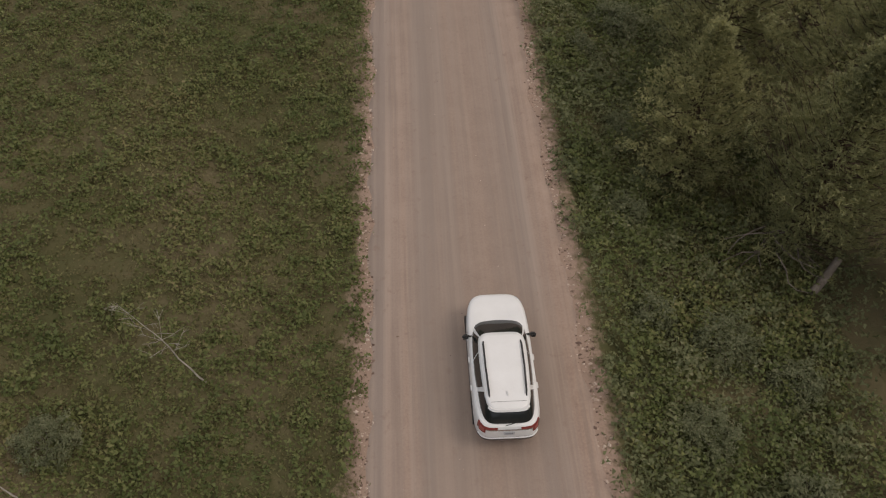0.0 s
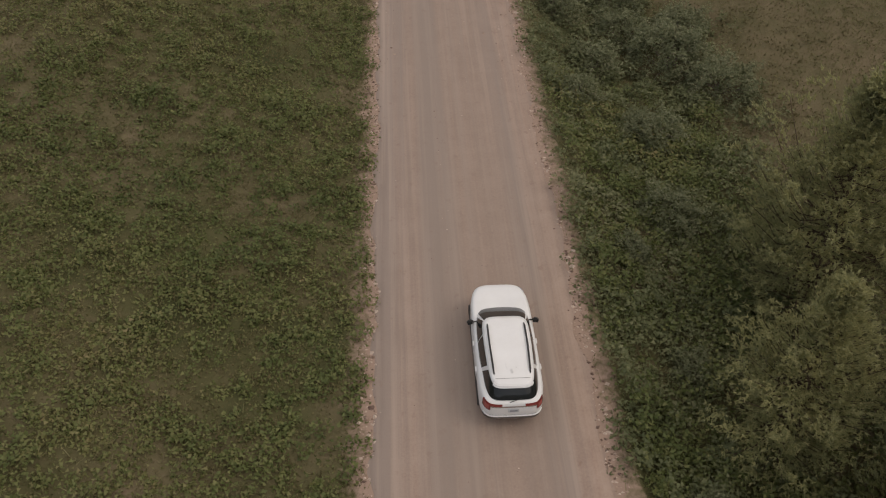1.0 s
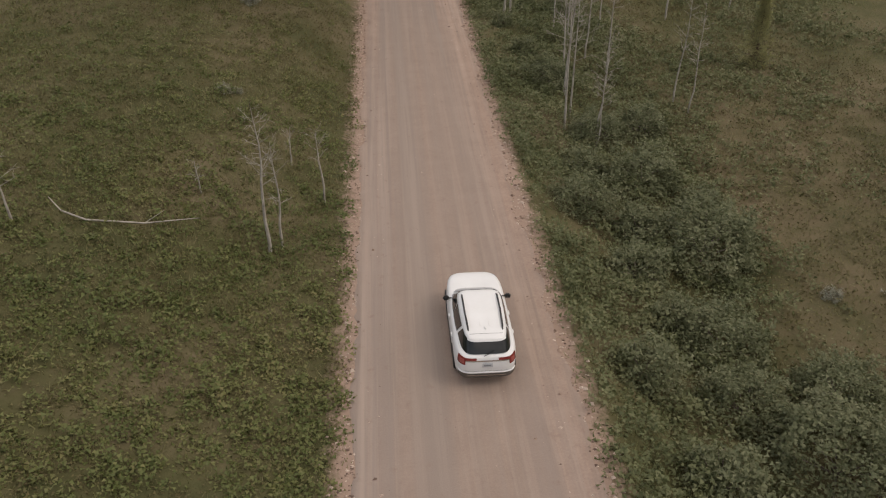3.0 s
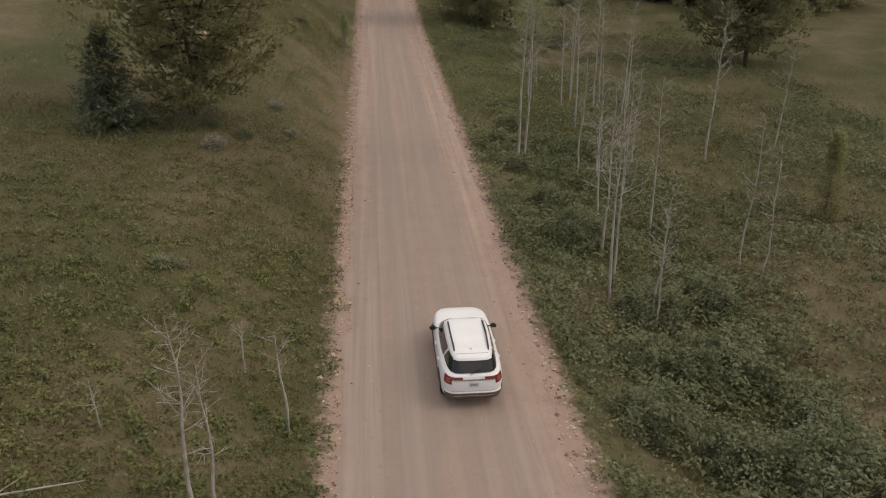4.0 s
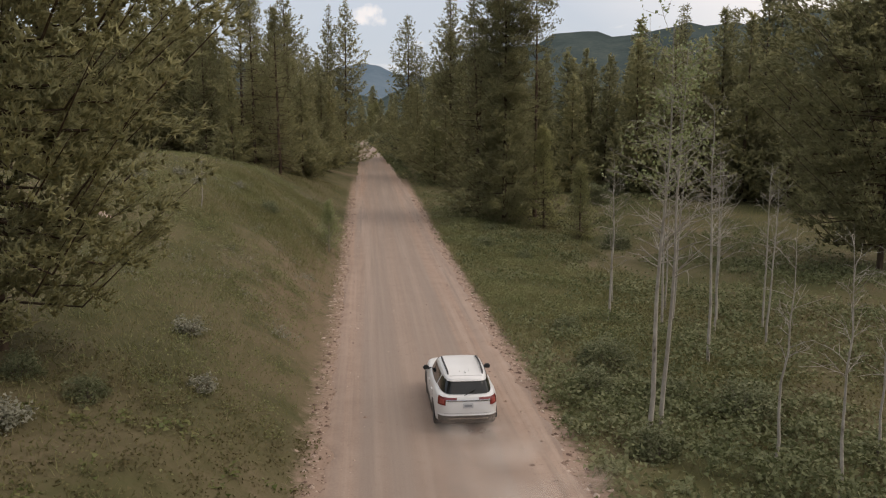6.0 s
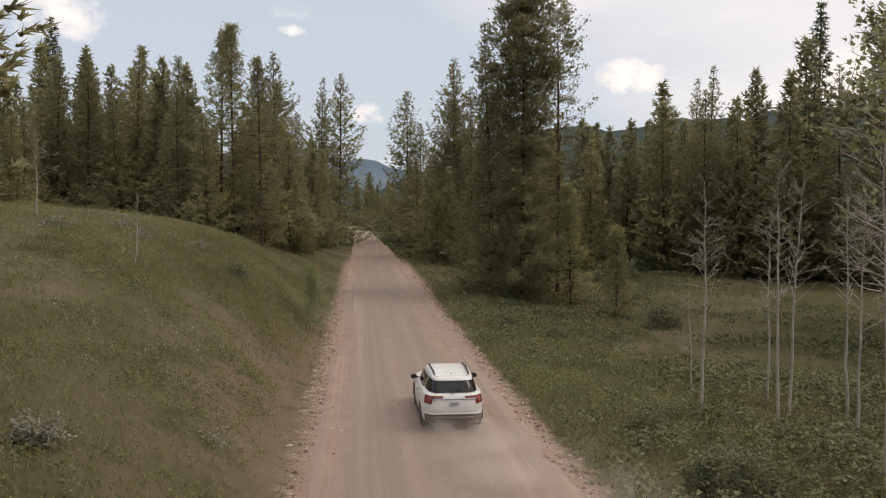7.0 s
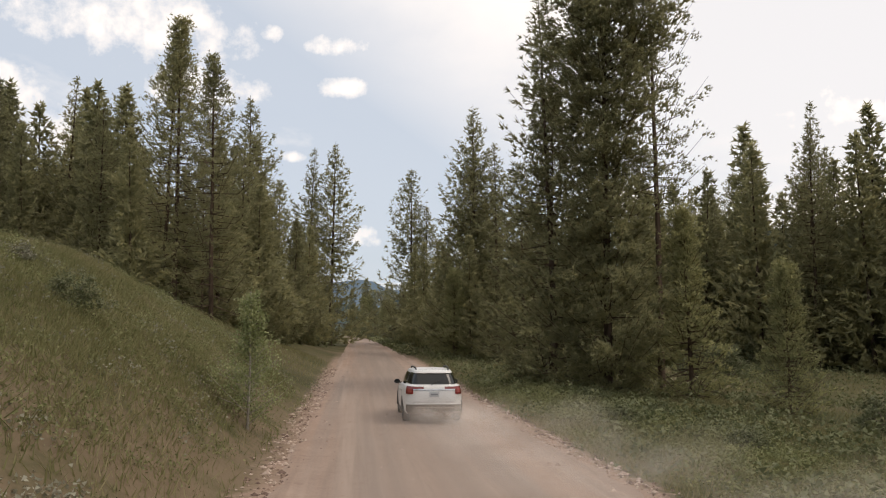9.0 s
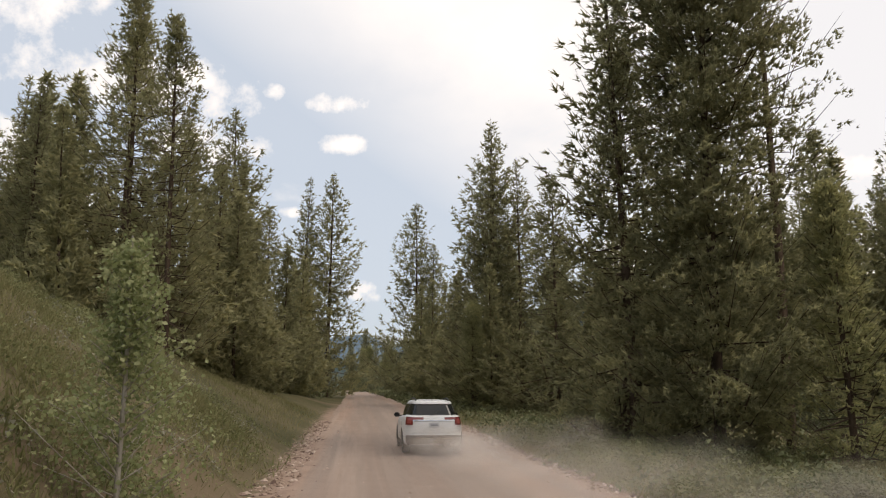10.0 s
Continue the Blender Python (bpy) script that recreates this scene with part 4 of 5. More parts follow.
def leafy_sapling(seed, height, radius):
    """A young aspen in full leaf down to the ground: a slim stem, rising twigs and loose small leaves."""
    rng = np.random.default_rng(seed)
    ax = np.array([[0, 0, 0], [0.03, 0, height * 0.5], [0.0, 0.02, height]])
    paths, P = [(ax, np.array([0.04, 0.03, 0.014]))], []
    for _ in range(70):
        f = rng.uniform(0.06, 0.97)
        a = rng.uniform(0, 6.283)
        ln = radius * (1.06 - f) * rng.uniform(0.5, 1.15)
        o = np.array([0.03 * (1 - abs(2 * f - 1)), 0.02 * max(0.0, 2 * f - 1), f * height])
        e = o + np.array([math.cos(a) * ln, math.sin(a) * ln, ln * rng.uniform(0.4, 1.0)])
        paths.append((np.stack([o, (o + e) / 2, e]), np.array([0.012, 0.008, 0.004])))
        m = 75
        P.append(o + (e - o) * rng.uniform(0.15, 1.1, (m, 1)) + rng.normal(size=(m, 3)) * 0.11)
    P = np.concatenate(P)
    v, f_ = tubes(paths, 4)
    return {"trunk": mesh_of("trunk", v, f_, M_ASPEN, True), "crown": leaf_mesh("crown", P, rng.uniform(0.05, 0.085, len(P)), M_ASPEN_LEAF, rng, up=0.2, aspect=0.85)}


plant_tree("aspen_sapling", leafy_sapling(160, 3.9, 1.25), SAP[0], SAP[1], 1.0, 0, "leafy green aspen sapling on the bank", "sapling")


def make_log():
    pts = np.array([[-14.3, 58.0], [-13.8, 57.6], [-12.9, 57.3], [-11.0, 57.6], [-9.2, 58.4]])
    z = ground_z(pts[:, 0], pts[:, 1]) + np.array([0.5, 0.3, 0.22, 0.25, 0.5])
    P = np.column_stack([pts, z])
    twig = [(np.array([P[1], P[1] + [0.3, -0.5, 0.3]]), np.array([0.02, 0.006])), (np.array([P[3], P[3] + [0.7, 0.4, 0.3]]), np.array([0.02, 0.006]))]
    v, f = tubes([(P, np.array([0.02, 0.032, 0.038, 0.032, 0.015]))] + twig, 6)
    tagged(new("fallen_log", mesh_of("fallen_log", v, f, M_ASPEN, True)), "thin fallen aspen trunk lying in the grass", "log")


make_log()


# ---- low growth ----
def scatter(seed, n, xr, yr):
    rng = np.random.default_rng(seed)
    return rng, rng.uniform(*xr, n), rng.uniform(*yr, n)


def ground_cover(name, seed, n, xr, yr, per, size, height, label, mat, keep, mound=2.2, spread=0.16, up=0.55, dome=0.0):
    """Low leafy plants: each a small spray of leaves, in mounds; dome lowers a plant's outer leaves."""
    rng, x, y = scatter(seed, n, xr, yr)
    u = x - road_x(y)
    ok = keep(u, y) > rng.random(n)
    x, y = x[ok], y[ok]
    per = int(per * 1.7)
    lump = np.maximum(wave(x, y, mound * 0.55, seed * 1.0), wave(x + 40, y, mound * 0.4, seed * 0.6) * 0.8)
    h = height * np.clip(0.45 + 0.75 * lump, 0.1, 1.4)
    z = ground_z(x, y) + h * (1 - 0.5 * rng.random(len(x)) ** 2)
    P = np.repeat(np.stack([x, y, z], -1), per, 0) + rng.normal(size=(len(x) * per, 3)) * [spread, spread, spread * 0.6]
    P[:, 2] -= dome * np.hypot(P[:, 0] - np.repeat(x, per), P[:, 1] - np.repeat(y, per))
    P[:, 2] = np.maximum(P[:, 2], ground_z(P[:, 0], P[:, 1]) + 0.03)
    me = leaf_mesh(name, P, rng.uniform(0.6, 1.3, len(P)) * size * 0.8, mat, rng, up=up, aspect=0.85, small=True)
    return tagged(new(name, me), label, "shrubs", kind="stuff")


def patchy(u, y, lo, scale, seed):
    return np.clip(lo + 0.9 * wave(u, y, scale, seed), 0.03, 1)


ground_cover("low_shrubs", 31, 13500, (-23, -3.5), (-3, 86), 14, 0.15, 0.42, "low green leafy shrubs covering the ground", M_LEAF,
             lambda u, y: np.clip((-u - 3.5) / 0.6, 0.0, 1) * np.clip((84 - y) / 40, 0.1, 1) * patchy(u, y, 1.15, 2.6, 2.0), spread=0.17, up=0.8, dome=0.7)
ground_cover("dry_herbs", 39, 16000, (-23, -3.6), (-3, 90), 6, 0.1, 0.16, "low brown and olive herbs between the shrubs", M_HERB,
             lambda u, y: np.clip((-u - 3.6) / 0.4, 0.0, 1), spread=0.16, up=0.5)
ground_cover("meadow_herbs", 40, 9000, (8, 30), (36, 110), 6, 0.13, 0.2, "low brown and olive herbs in the meadow", M_HERB,
             lambda u, y: np.clip((u - 8) / 4, 0.0, 1), spread=0.2, up=0.5)
ground_cover("roadside_shrubs", 32, 17500, (3.6, 16), (-3, 152), 12, 0.17, 0.95, "dense green shrubs along the roadside ditch", M_SHRUB,
             lambda u, y: np.clip((u - 3.65) / 0.8, 0.0, 1) * np.clip((16 - u) / 4, 0.1, 1) * np.clip(patchy(u, y, 0.8, 3.2, 3.0) + np.where(y < 42, 0.35, np.where((y > 62) & (y < 98), 0.3, 0.0)), 0, 1) * np.where(y > 104, 0.12, np.where(y > 95, 0.4, 1.0)), spread=0.2, up=0.7, dome=0.8)
ground_cover("ditch_shrubs", 38, 6500, (4.2, 13), (-3, 45), 7, 0.17, 0.8, "dense leafy shrubs in the ditch below the pines", M_LEAF,
             lambda u, y: np.clip((u - 4.2) / 0.8, 0.0, 1) * patchy(u, y, 0.9, 2.6, 4.0), spread=0.14, up=0.7)
ground_cover("verge_herbs", 37, 12000, (3.8, 13), (100, 150), 6, 0.085, 0.5, "soft low herbs and weeds on the road verge", M_VERGE,
             lambda u, y: np.clip((u - 3.9) / 0.7, 0.0, 1) * np.clip((14 - u) / 6, 0.1, 1) * patchy(u, y, 0.75, 3.0, 3.0), mound=2.5, spread=0.13, up=0.6)
ground_cover("meadow_shrubs", 33, 11000, (-24, -4.0), (64, 150), 9, 0.08, 0.3, "patches of low shrubs on the grassy bank", M_VERGE,
             lambda u, y: np.clip((-u - 4.2) / 1.0, 0.0, 1) * patchy(u, y, 0.3, 4.5, 6.0), spread=0.14)
ground_cover("far_shrubs", 34, 7000, (4.2, 34), (126, 200), 6, 0.2, 0.6, "patches of green shrubs in the meadow", M_SHRUB,
             lambda u, y: np.clip((u - 4.2) / 1.0, 0.0, 1) * patchy(u, y, 0.4, 4.0, 8.0), mound=3.0, spread=0.18)
ground_cover("meadow_thicket", 36, 12000, (12, 36), (62, 126), 6, 0.2, 0.4, "low tangled shrubs and weeds in the meadow", M_SHRUB,
             lambda u, y: patchy(u, y, 0.45, 4.0, 5.0), mound=3.0, spread=0.2, up=0.7)
ground_cover("distant_shrubs", 35, 5000, (-30, 30), (200, 330), 5, 0.4, 1.2, "green shrubs beside the far bend of the road", M_SHRUB,
             lambda u, y: np.clip((np.abs(u) - 4.6) / 1.0, 0.0, 1) * patchy(u, y, 0.5, 6.0, 8.0), mound=5.0, spread=0.35)


ground_cover("bank_shrubs", 46, 6500, (-15, -4.2), (98, 146), 18, 0.065, 0.36, "scattered leafy shrubs and herbs on the cut bank", M_VERGE,
             lambda u, y: np.clip((-u - 4.2) / 1.5, 0.0, 1) * patchy(u, y, 0.25, 1.8, 3.0), spread=0.16, dome=0.8)
ground_cover("bank_sage", 47, 2200, (-16, -5), (98, 146), 12, 0.08, 0.35, "pale grey sage sprigs on the cut bank", M_SAGE,
             lambda u, y: patchy(u, y, 0.15, 1.6, 9.0), spread=0.15, dome=0.8)
ground_cover("grown_verge", 48, 2600, (0.6, 4.8), (190, 322), 6, 0.3, 0.4, "green weeds grown over the far verge", M_SHRUB,
             lambda u, y: np.where(u > np.interp(y, [190, 213, 267, 320], [3.4, 2.8, 1.2, 0.9]), 1.0, 0.0), mound=3.0, spread=0.25)


def bush(seed, radius, height, leaf_mat=M_WILLOW):
    """A rounded shrub: stems from the root, leaves in sprays near the surface of an uneven dome."""
    rng = np.random.default_rng(seed)
    n = int(100 * radius * (radius + height))
    d = rng.normal(size=(n, 3))
    d[:, 2] = np.abs(d[:, 2]) + 0.05
    d /= np.linalg.norm(d, axis=1, keepdims=True)
    lump = 1 + 0.38 * wave(d[:, 0] * 5, d[:, 1] * 5 + d[:, 2] * 4, 1.0, seed)
    P = d * np.array([radius, radius, height]) * (lump * rng.uniform(0.72, 1.0, n) ** 0.6)[:, None]
    P = np.repeat(P, 11, 0) + rng.normal(size=(n * 11, 3)) * 0.1
    P[:, 2] = np.maximum(P[:, 2], 0.04)
    stems = []
    for k in range(14):
        e = d[k] * np.array([radius, radius, height]) * 0.9
        stems.append((np.stack([np.zeros(3), e * 0.5 + [0, 0, 0.1], e]), np.array([0.03, 0.018, 0.006])))
    v, f = tubes(stems, 4)
    return {"woody_base": mesh_of("woody_base", v, f, M_DEAD, True), "foliage": leaf_mesh("foliage", P, rng.uniform(0.08, 0.14, len(P)), leaf_mat, rng, up=0.8, aspect=0.7, small=True)}


BUSHES = [bush(201, 1.5, 1.5), bush(202, 1.1, 1.2), bush(203, 1.9, 1.7)]
for i, (k, x, y, s_) in enumerate([(2, 11.6, 48.2, 1.0), (1, 7.4, 47.3, 1.0), (1, 6.3, 52.0, 0.9), (0, 13.6, 45.2, 0.9), (0, 10.0, 54.5, 0.9), (2, 11.5, 60.5, 1.0), (1, 8.0, 58.5, 1.0), (0, 6.6, 63.5, 0.8),
                                   (0, 10.5, 67.0, 1.0), (1, 12.6, 64.0, 0.9), (1, 8.9, 62.0, 0.9), (0, 9.6, 51.0, 0.8), (1, 8.4, 55.5, 0.8), (0, 13.2, 51.5, 0.8), (1, 7.6, 67.5, 0.9), (0, 9.2, 71.5, 0.8), (0, 9.0, 41.0, 0.8), (1, 5.9, 43.5, 0.8), (1, 12.0, 72.5, 1.0), (0, 7.8, 78.5, 0.8), (1, 10.8, 92.0, 0.8),
                                   (1, 6.9, 83.0, 0.7), (1, 5.9, 94.0, 0.6), (0, 7.4, 97.0, 0.6), (1, 6.2, 88.0, 0.55), (1, 8.6, 93.5, 0.6), (1, 7.2, 103.0, 0.5), (0, 6.9, 128.5, 0.45), (1, 9.2, 124.0, 0.5), (1, 18.0, 131.0, 0.9), (1, 10.4, 134.5, 0.4), (0, 8.8, 138.0, 0.4), (2, 24.0, 160.0, 1.0), (0, 30.0, 168.0, 1.2),
                                   (2, 2.0, 300.0, 1.6), (0, 6.5, 285.0, 1.6), (1, 9.5, 270.0, 1.7), (1, -8.5, 121.5, 0.5), (1, 6.0, 8.5, 0.55), (0, 8.0, 7.0, 0.6), (1, 9.8, 10.5, 0.7), (0, 7.0, 12.6, 0.55), (1, 6.3, 17.0, 0.6), (0, 8.6, 16.0, 0.6), (1, 10.8, 14.5, 0.7), (1, 6.4, 22.0, 0.6), (0, 11.6, 8.0, 0.6), (1, 7.2, 27.5, 0.6), (1, 6.2, 33.0, 0.6), (0, 8.4, 35.5, 0.7), (1, -10.6, 9.0, 0.5), (0, -12.6, 12.2, 0.45), (0, -14.0, 86.0, 0.45), (1, -11.0, 87.0, 0.4), (1, -9.2, 86.4, 0.4), (0, -16.6, 84.0, 0.5)]):
    plant_tree("bush", BUSHES[k], x, y, s_ * 1.3, 37.0 * i, "rounded grey-green willow bush beside the road", "bush", "willow bushes", 0.05)

SAGE = bush(210, 0.7, 0.6, M_SAGE)
for i, (x, y, s_) in enumerate([(-10.0, 70.4, 0.6), (-9.4, 70.6, 0.4), (-10.4, 84.2, 0.9), (-12.5, 118.5, 0.7), (-11.0, 124.5, 0.6), (-15.5, 116.0, 0.8), (-14.2, 121.5, 0.7), (-8.2, 94.0, 0.8), (15.5, 57.0, 0.6), (18.0, 56.5, 0.7), (-6.9, 89.0, 0.6)]):
    plant_tree("sage_bush", SAGE, x, y, s_, 61.0 * i, "small pale grey-green sagebrush in the grass", "bush", "sagebrush clumps", 0.03)


def make_boulder(x, y, r):
    bm = bmesh.new()
    bmesh.ops.create_icosphere(bm, subdivisions=3, radius=r)
    for v in bm.verts:
        v.co *= 1 + 0.22 * noise.noise(v.co * 3.0) + 0.06 * noise.noise(v.co * 9.0)
        v.co.z *= 0.7
    me = bpy.data.meshes.new("boulder")
    bm.to_mesh(me)
    bm.free()
    me.materials.append(M_STONE)
    ob = new("boulder", me)
    ob.location = (x, y, float(ground_z(x, y)) + r * 0.25)
    tagged(ob, "pale rounded boulder in the meadow grass", "rock")


make_boulder(-14.6, 106.5, 0.34)


def make_dead_wood():
    """A short fallen log and dead limbs under the roadside pines."""
    g = float(ground_z(13.0, 18.6))
    v, f = tubes([(np.array([[12.6, 18.3, g + 0.5], [13.2, 18.8, g + 0.75], [13.8, 19.4, g + 1.0]]), np.array([0.17, 0.16, 0.15]))], 9)
    tagged(new("fallen_log", mesh_of("fallen_log", v, f, M_DEAD, True)), "short grey broken log under the pines", "log")
    rng = np.random.default_rng(91)
    paths = []
    for k in range(11):
        o = np.array([11.6, 20.4, float(ground_z(11.6, 20.4)) + 1.3]) + rng.normal(size=3) * [0.4, 0.4, 0.3]
        a = rng.uniform(3.0, 5.6)
        pts = [o]
        for _ in range(5):
            a += rng.normal() * 0.35
            pts.append(pts[-1] + np.array([math.cos(a), math.sin(a), rng.normal() * 0.25 - 0.15]) * 0.42)
        paths.append((np.array(pts), np.linspace(0.04, 0.012, 6)))
    v, f = tubes(paths, 5)
    tagged(new("dead_branch", mesh_of("dead_branch", v, f, M_DEAD, True)), "tangle of grey dead limbs under the pine", "branch")


make_dead_wood()


def grass(name, seed, n, xr, yr, height, label, keep):
    rng, x, y = scatter(seed, n, xr, yr)
    ok = keep(x - road_x(y), y) > rng.random(n)
    x, y = x[ok], y[ok]
    z = ground_z(x, y) - 0.02
    me = blade_mesh(name, np.stack([x, y, z], -1), height * rng.uniform(0.5, 1.3, len(x)), 0.02 + 0.022 * rng.random(len(x)), M_GRASS, rng, 0.6)
    return tagged(new(name, me), label, "grass", kind="stuff")


grass("bank_grass", 41, 130000, (-26, -3.8), (50, 175), 0.24, "green and straw-coloured grass on the bank", lambda u, y: np.clip((-u - 3.8) / np.where(y > 90, 3.0, 0.6), 0, 1) * patchy(u, y, 0.75, 5.0, 1.0))
grass("meadow_grass", 42, 140000, (3.7, 45), (40, 190), 0.26, "green meadow grass beside the road", lambda u, y: np.clip((u - 3.9) / 0.6, 0, 1) * patchy(u, y, 0.75, 5.0, 4.0))
grass("near_grass", 44, 90000, (-15, -3.8), (110, 142), 0.24, "green and straw-coloured grass on the near bank", lambda u, y: np.clip((-u - 3.8) / 3.5, 0, 1) * patchy(u, y, 0.62, 3.0, 1.0))
grass("near_meadow_grass", 45, 110000, (3.9, 16), (96, 145), 0.26, "green meadow grass below the great pine", lambda u, y: np.clip((u - 3.9) / 0.5, 0, 1) * patchy(u, y, 0.9, 3.0, 2.0))
grass("verge_grass", 43, 40000, (-12, 12), (-3, 60), 0.2, "short grass along the road verge", lambda u, y: np.where(np.abs(u) > 3.55, 0.8, 0.0))
make_stones()


# ---- car ----
def loft(rows, close_ends=True):
    """A bmesh through rings of equal count, each a list of (x, y, z)."""
    bm = bmesh.new()
    rings = [[bm.verts.new(p) for p in r] for r in rows]
    n = len(rings[0])
    for a, b in zip(rings, rings[1:]):
        for k in range(n):
            bm.faces.new((a[k], a[(k + 1) % n], b[(k + 1) % n], b[k]))
    if close_ends:
        bm.faces.new(rings[0])
        bm.faces.new(list(reversed(rings[-1])))
    return bm


def box(sx, sy, sz, at=(0, 0, 0), bevel=0.01, turn=(0, 0, 0)):
    bm = bmesh.new()
    bmesh.ops.create_cube(bm, size=1, matrix=pose(*at, *turn) @ Matrix.Diagonal((sx, sy, sz, 1)))
    if bevel:
        bmesh.ops.bevel(bm, geom=bm.edges[:], offset=bevel, segments=2, affect="EDGES")
    return bm


def power(v, e):
    return math.copysign(abs(v) ** e, v)


def oval(a, wide, front, rear, mid, n_front, n_rear):
    """A point of a rounded rectangle in plan: a in degrees, 0 right, 90 front, 270 rear."""
    c, s_ = math.cos(radians(a)), math.sin(radians(a))
    n = n_front if s_ > 0 else n_rear
    return wide * power(c, 2 / n), mid + (front - mid if s_ > 0 else mid - rear) * power(s_, 2 / n)


BODY_F = [0, .05, .15, .5, .72, .86, .94, .98, 1.0]
BODY_W = [.86, .915, .945, .965, .958, .945, .925, .9, .865]
BODY_FRONT = [2.30, 2.38, 2.43, 2.47, 2.46, 2.42, 2.36, 2.29, 2.18]
BODY_REAR = [-2.26, -2.36, -2.42, -2.47, -2.465, -2.45, -2.43, -2.415, -2.38]


def body_top(y):
    """The height of bonnet and belt along the car."""
    return float(np.interp(y, [-2.5, -2.2, -1.2, 0.4, 1.15, 1.9, 2.3, 2.5], [1.17, 1.19, 1.17, 1.13, 1.12, 1.085, 1.04, 0.99]))


def body_at(a, f):
    g = min(f, 1.0)
    w, fr, re = (float(np.interp(g, BODY_F, q)) for q in (BODY_W, BODY_FRONT, BODY_REAR))
    x, y = oval(a, w, fr, re, -0.1, 4.6, 6.5)
    x *= 1 - 0.05 * max(0, -y - 1.85) - 0.04 * max(0, y - 1.9)
    zb = 0.27 + 0.09 * max(0, abs(y) - 1.9)
    return Vector((x, y, zb + g * (body_top(y) - zb)))


def cabin_at(a, v):
    """The glasshouse: v from 0 at the belt to 1 at the gutter."""
    w = 0.862 - 0.10 * v - 0.085 * v * v
    fr = 1.32 - 0.70 * v - 0.20 * v * v
    re = -2.41 + 0.20 * v + 0.10 * v * v
    x, y = oval(a, w, fr, re, -0.5, 5.5, 6.0)
    x *= 1 - 0.05 * max(0, -y - 0.6) - 0.02 * max(0, y)
    z1 = 1.60 + 0.02 * math.sin((y + 2.1) * 1.25) - 0.015 * max(0, -y - 1.2)
    return Vector((x, y, 1.05 + v * (z1 - 1.05)))


def turn_for(y, v, side):
    """The angle at which the glasshouse passes y on the side +1 or -1, found by halving."""
    lo, hi = -89.0, 89.0
    for _ in range(40):
        m = (lo + hi) / 2
        if cabin_at(m, v).y < y:
            lo = m
        else:
            hi = m
    return lo if side > 0 else 180 - lo


def even_turns(surface, level, n):
    """n angles round a surface at equal steps of length."""
    fine = np.linspace(0, 360, 1441)
    p = np.array([surface(a, level)[:2] for a in fine])
    run = np.concatenate([[0], np.cumsum(np.linalg.norm(np.diff(p, axis=0), axis=1))])
    return np.interp(np.linspace(0, run[-1], n, endpoint=False), run, fine)


def skin_patch(surface, corner_turns, levels, lift, thick, n=14, m=6):
    """A pane that hugs a surface: corner_turns(v) gives its two ends at the level v; it stands lift proud, with a rim of depth thick."""
    bm = bmesh.new()
    grid, normals = [], []
    for j in range(m + 1):
        v = levels[0] + (levels[1] - levels[0]) * j / m
        a0, a1 = corner_turns(j / m)
        row = []
        for i in range(n + 1):
            a = a0 + (a1 - a0) * i / n
            p = surface(a, v)
            du = surface(a + 0.4, v) - surface(a - 0.4, v)
            dv = surface(a, v + 0.01) - surface(a, v - 0.01)
            nor = du.cross(dv).normalized()
            row.append((bm.verts.new(p + nor * lift), nor))
        grid.append(row)
    for j in range(m):
        for i in range(n):
            bm.faces.new((grid[j][i][0], grid[j][i + 1][0], grid[j + 1][i + 1][0], grid[j + 1][i][0]))
    loop = grid[0] + [r[-1] for r in grid[1:]] + list(reversed(grid[-1][:-1])) + [r[0] for r in reversed(grid[1:-1])]
    low = [bm.verts.new(v.co - nor * thick) for v, nor in loop]
    for k in range(len(loop)):
        k2 = (k + 1) % len(loop)
        bm.faces.new((loop[k][0], low[k], low[k2], loop[k2][0]))
    return bm


def closed_shell(surface, levels, turns, cap):
    """Rings of a surface at the given levels, closed below, and above by shrinking rings (scale, rise)."""
    rings = [[surface(a, f) for a in turns] for f in levels]
    top = rings[-1]
    mid = Vector((0, sum(p.y for p in top) / len(top), 0))
    for s_, rise in cap:
        rings.append([Vector((p.x * s_, mid.y + (p.y - mid.y) * (1 - (1 - s_) * 0.62), p.z + rise)) for p in top])
    return loft(rings)


def wheel_part(car, x, y):
    side = 1 if x > 0 else -1
    w = new("wheel")
    w.parent = car
    w.matrix_basis = pose(x, y, 0.375)
    prof = [(0.27, -0.115), (0.33, -0.125), (0.362, -0.11), (0.375, -0.07), (0.375, 0.07), (0.362, 0.11), (0.33, 0.125), (0.27, 0.115)]
    n = 28
    rings = [[(px, r * math.cos(a), r * math.sin(a)) for r, px in prof] for a in [k * 2 * math.pi / n for k in range(n)]]
    rings.append(rings[0])
    bm = loft(rings, False)
    bmesh.ops.remove_doubles(bm, verts=bm.verts[:], dist=1e-5)
    smooth(part("tyre", bm, M_TYRE, w), 50)
    bm = bmesh.new()
    bmesh.ops.create_cone(bm, cap_ends=True, segments=28, radius1=0.262, radius2=0.262, depth=0.05, matrix=pose(side * 0.03, 0, 0, 0, 90, 0))
    for k in range(5):
        for dx in (-0.03, 0.03):
            bmesh.ops.create_cube(bm, size=1, matrix=pose(side * 0.085, 0, 0, k * 72, 0, 0) @ pose(0, dx, 0.14) @ Matrix.Diagonal((0.03, 0.028, 0.24, 1)))
    bmesh.ops.create_cone(bm, cap_ends=True, segments=16, radius1=0.06, radius2=0.05, depth=0.05, matrix=pose(side * 0.09, 0, 0, 0, 90, 0))
    part("rim", bm, M_RIM, w)
    return w


WHEELS = []


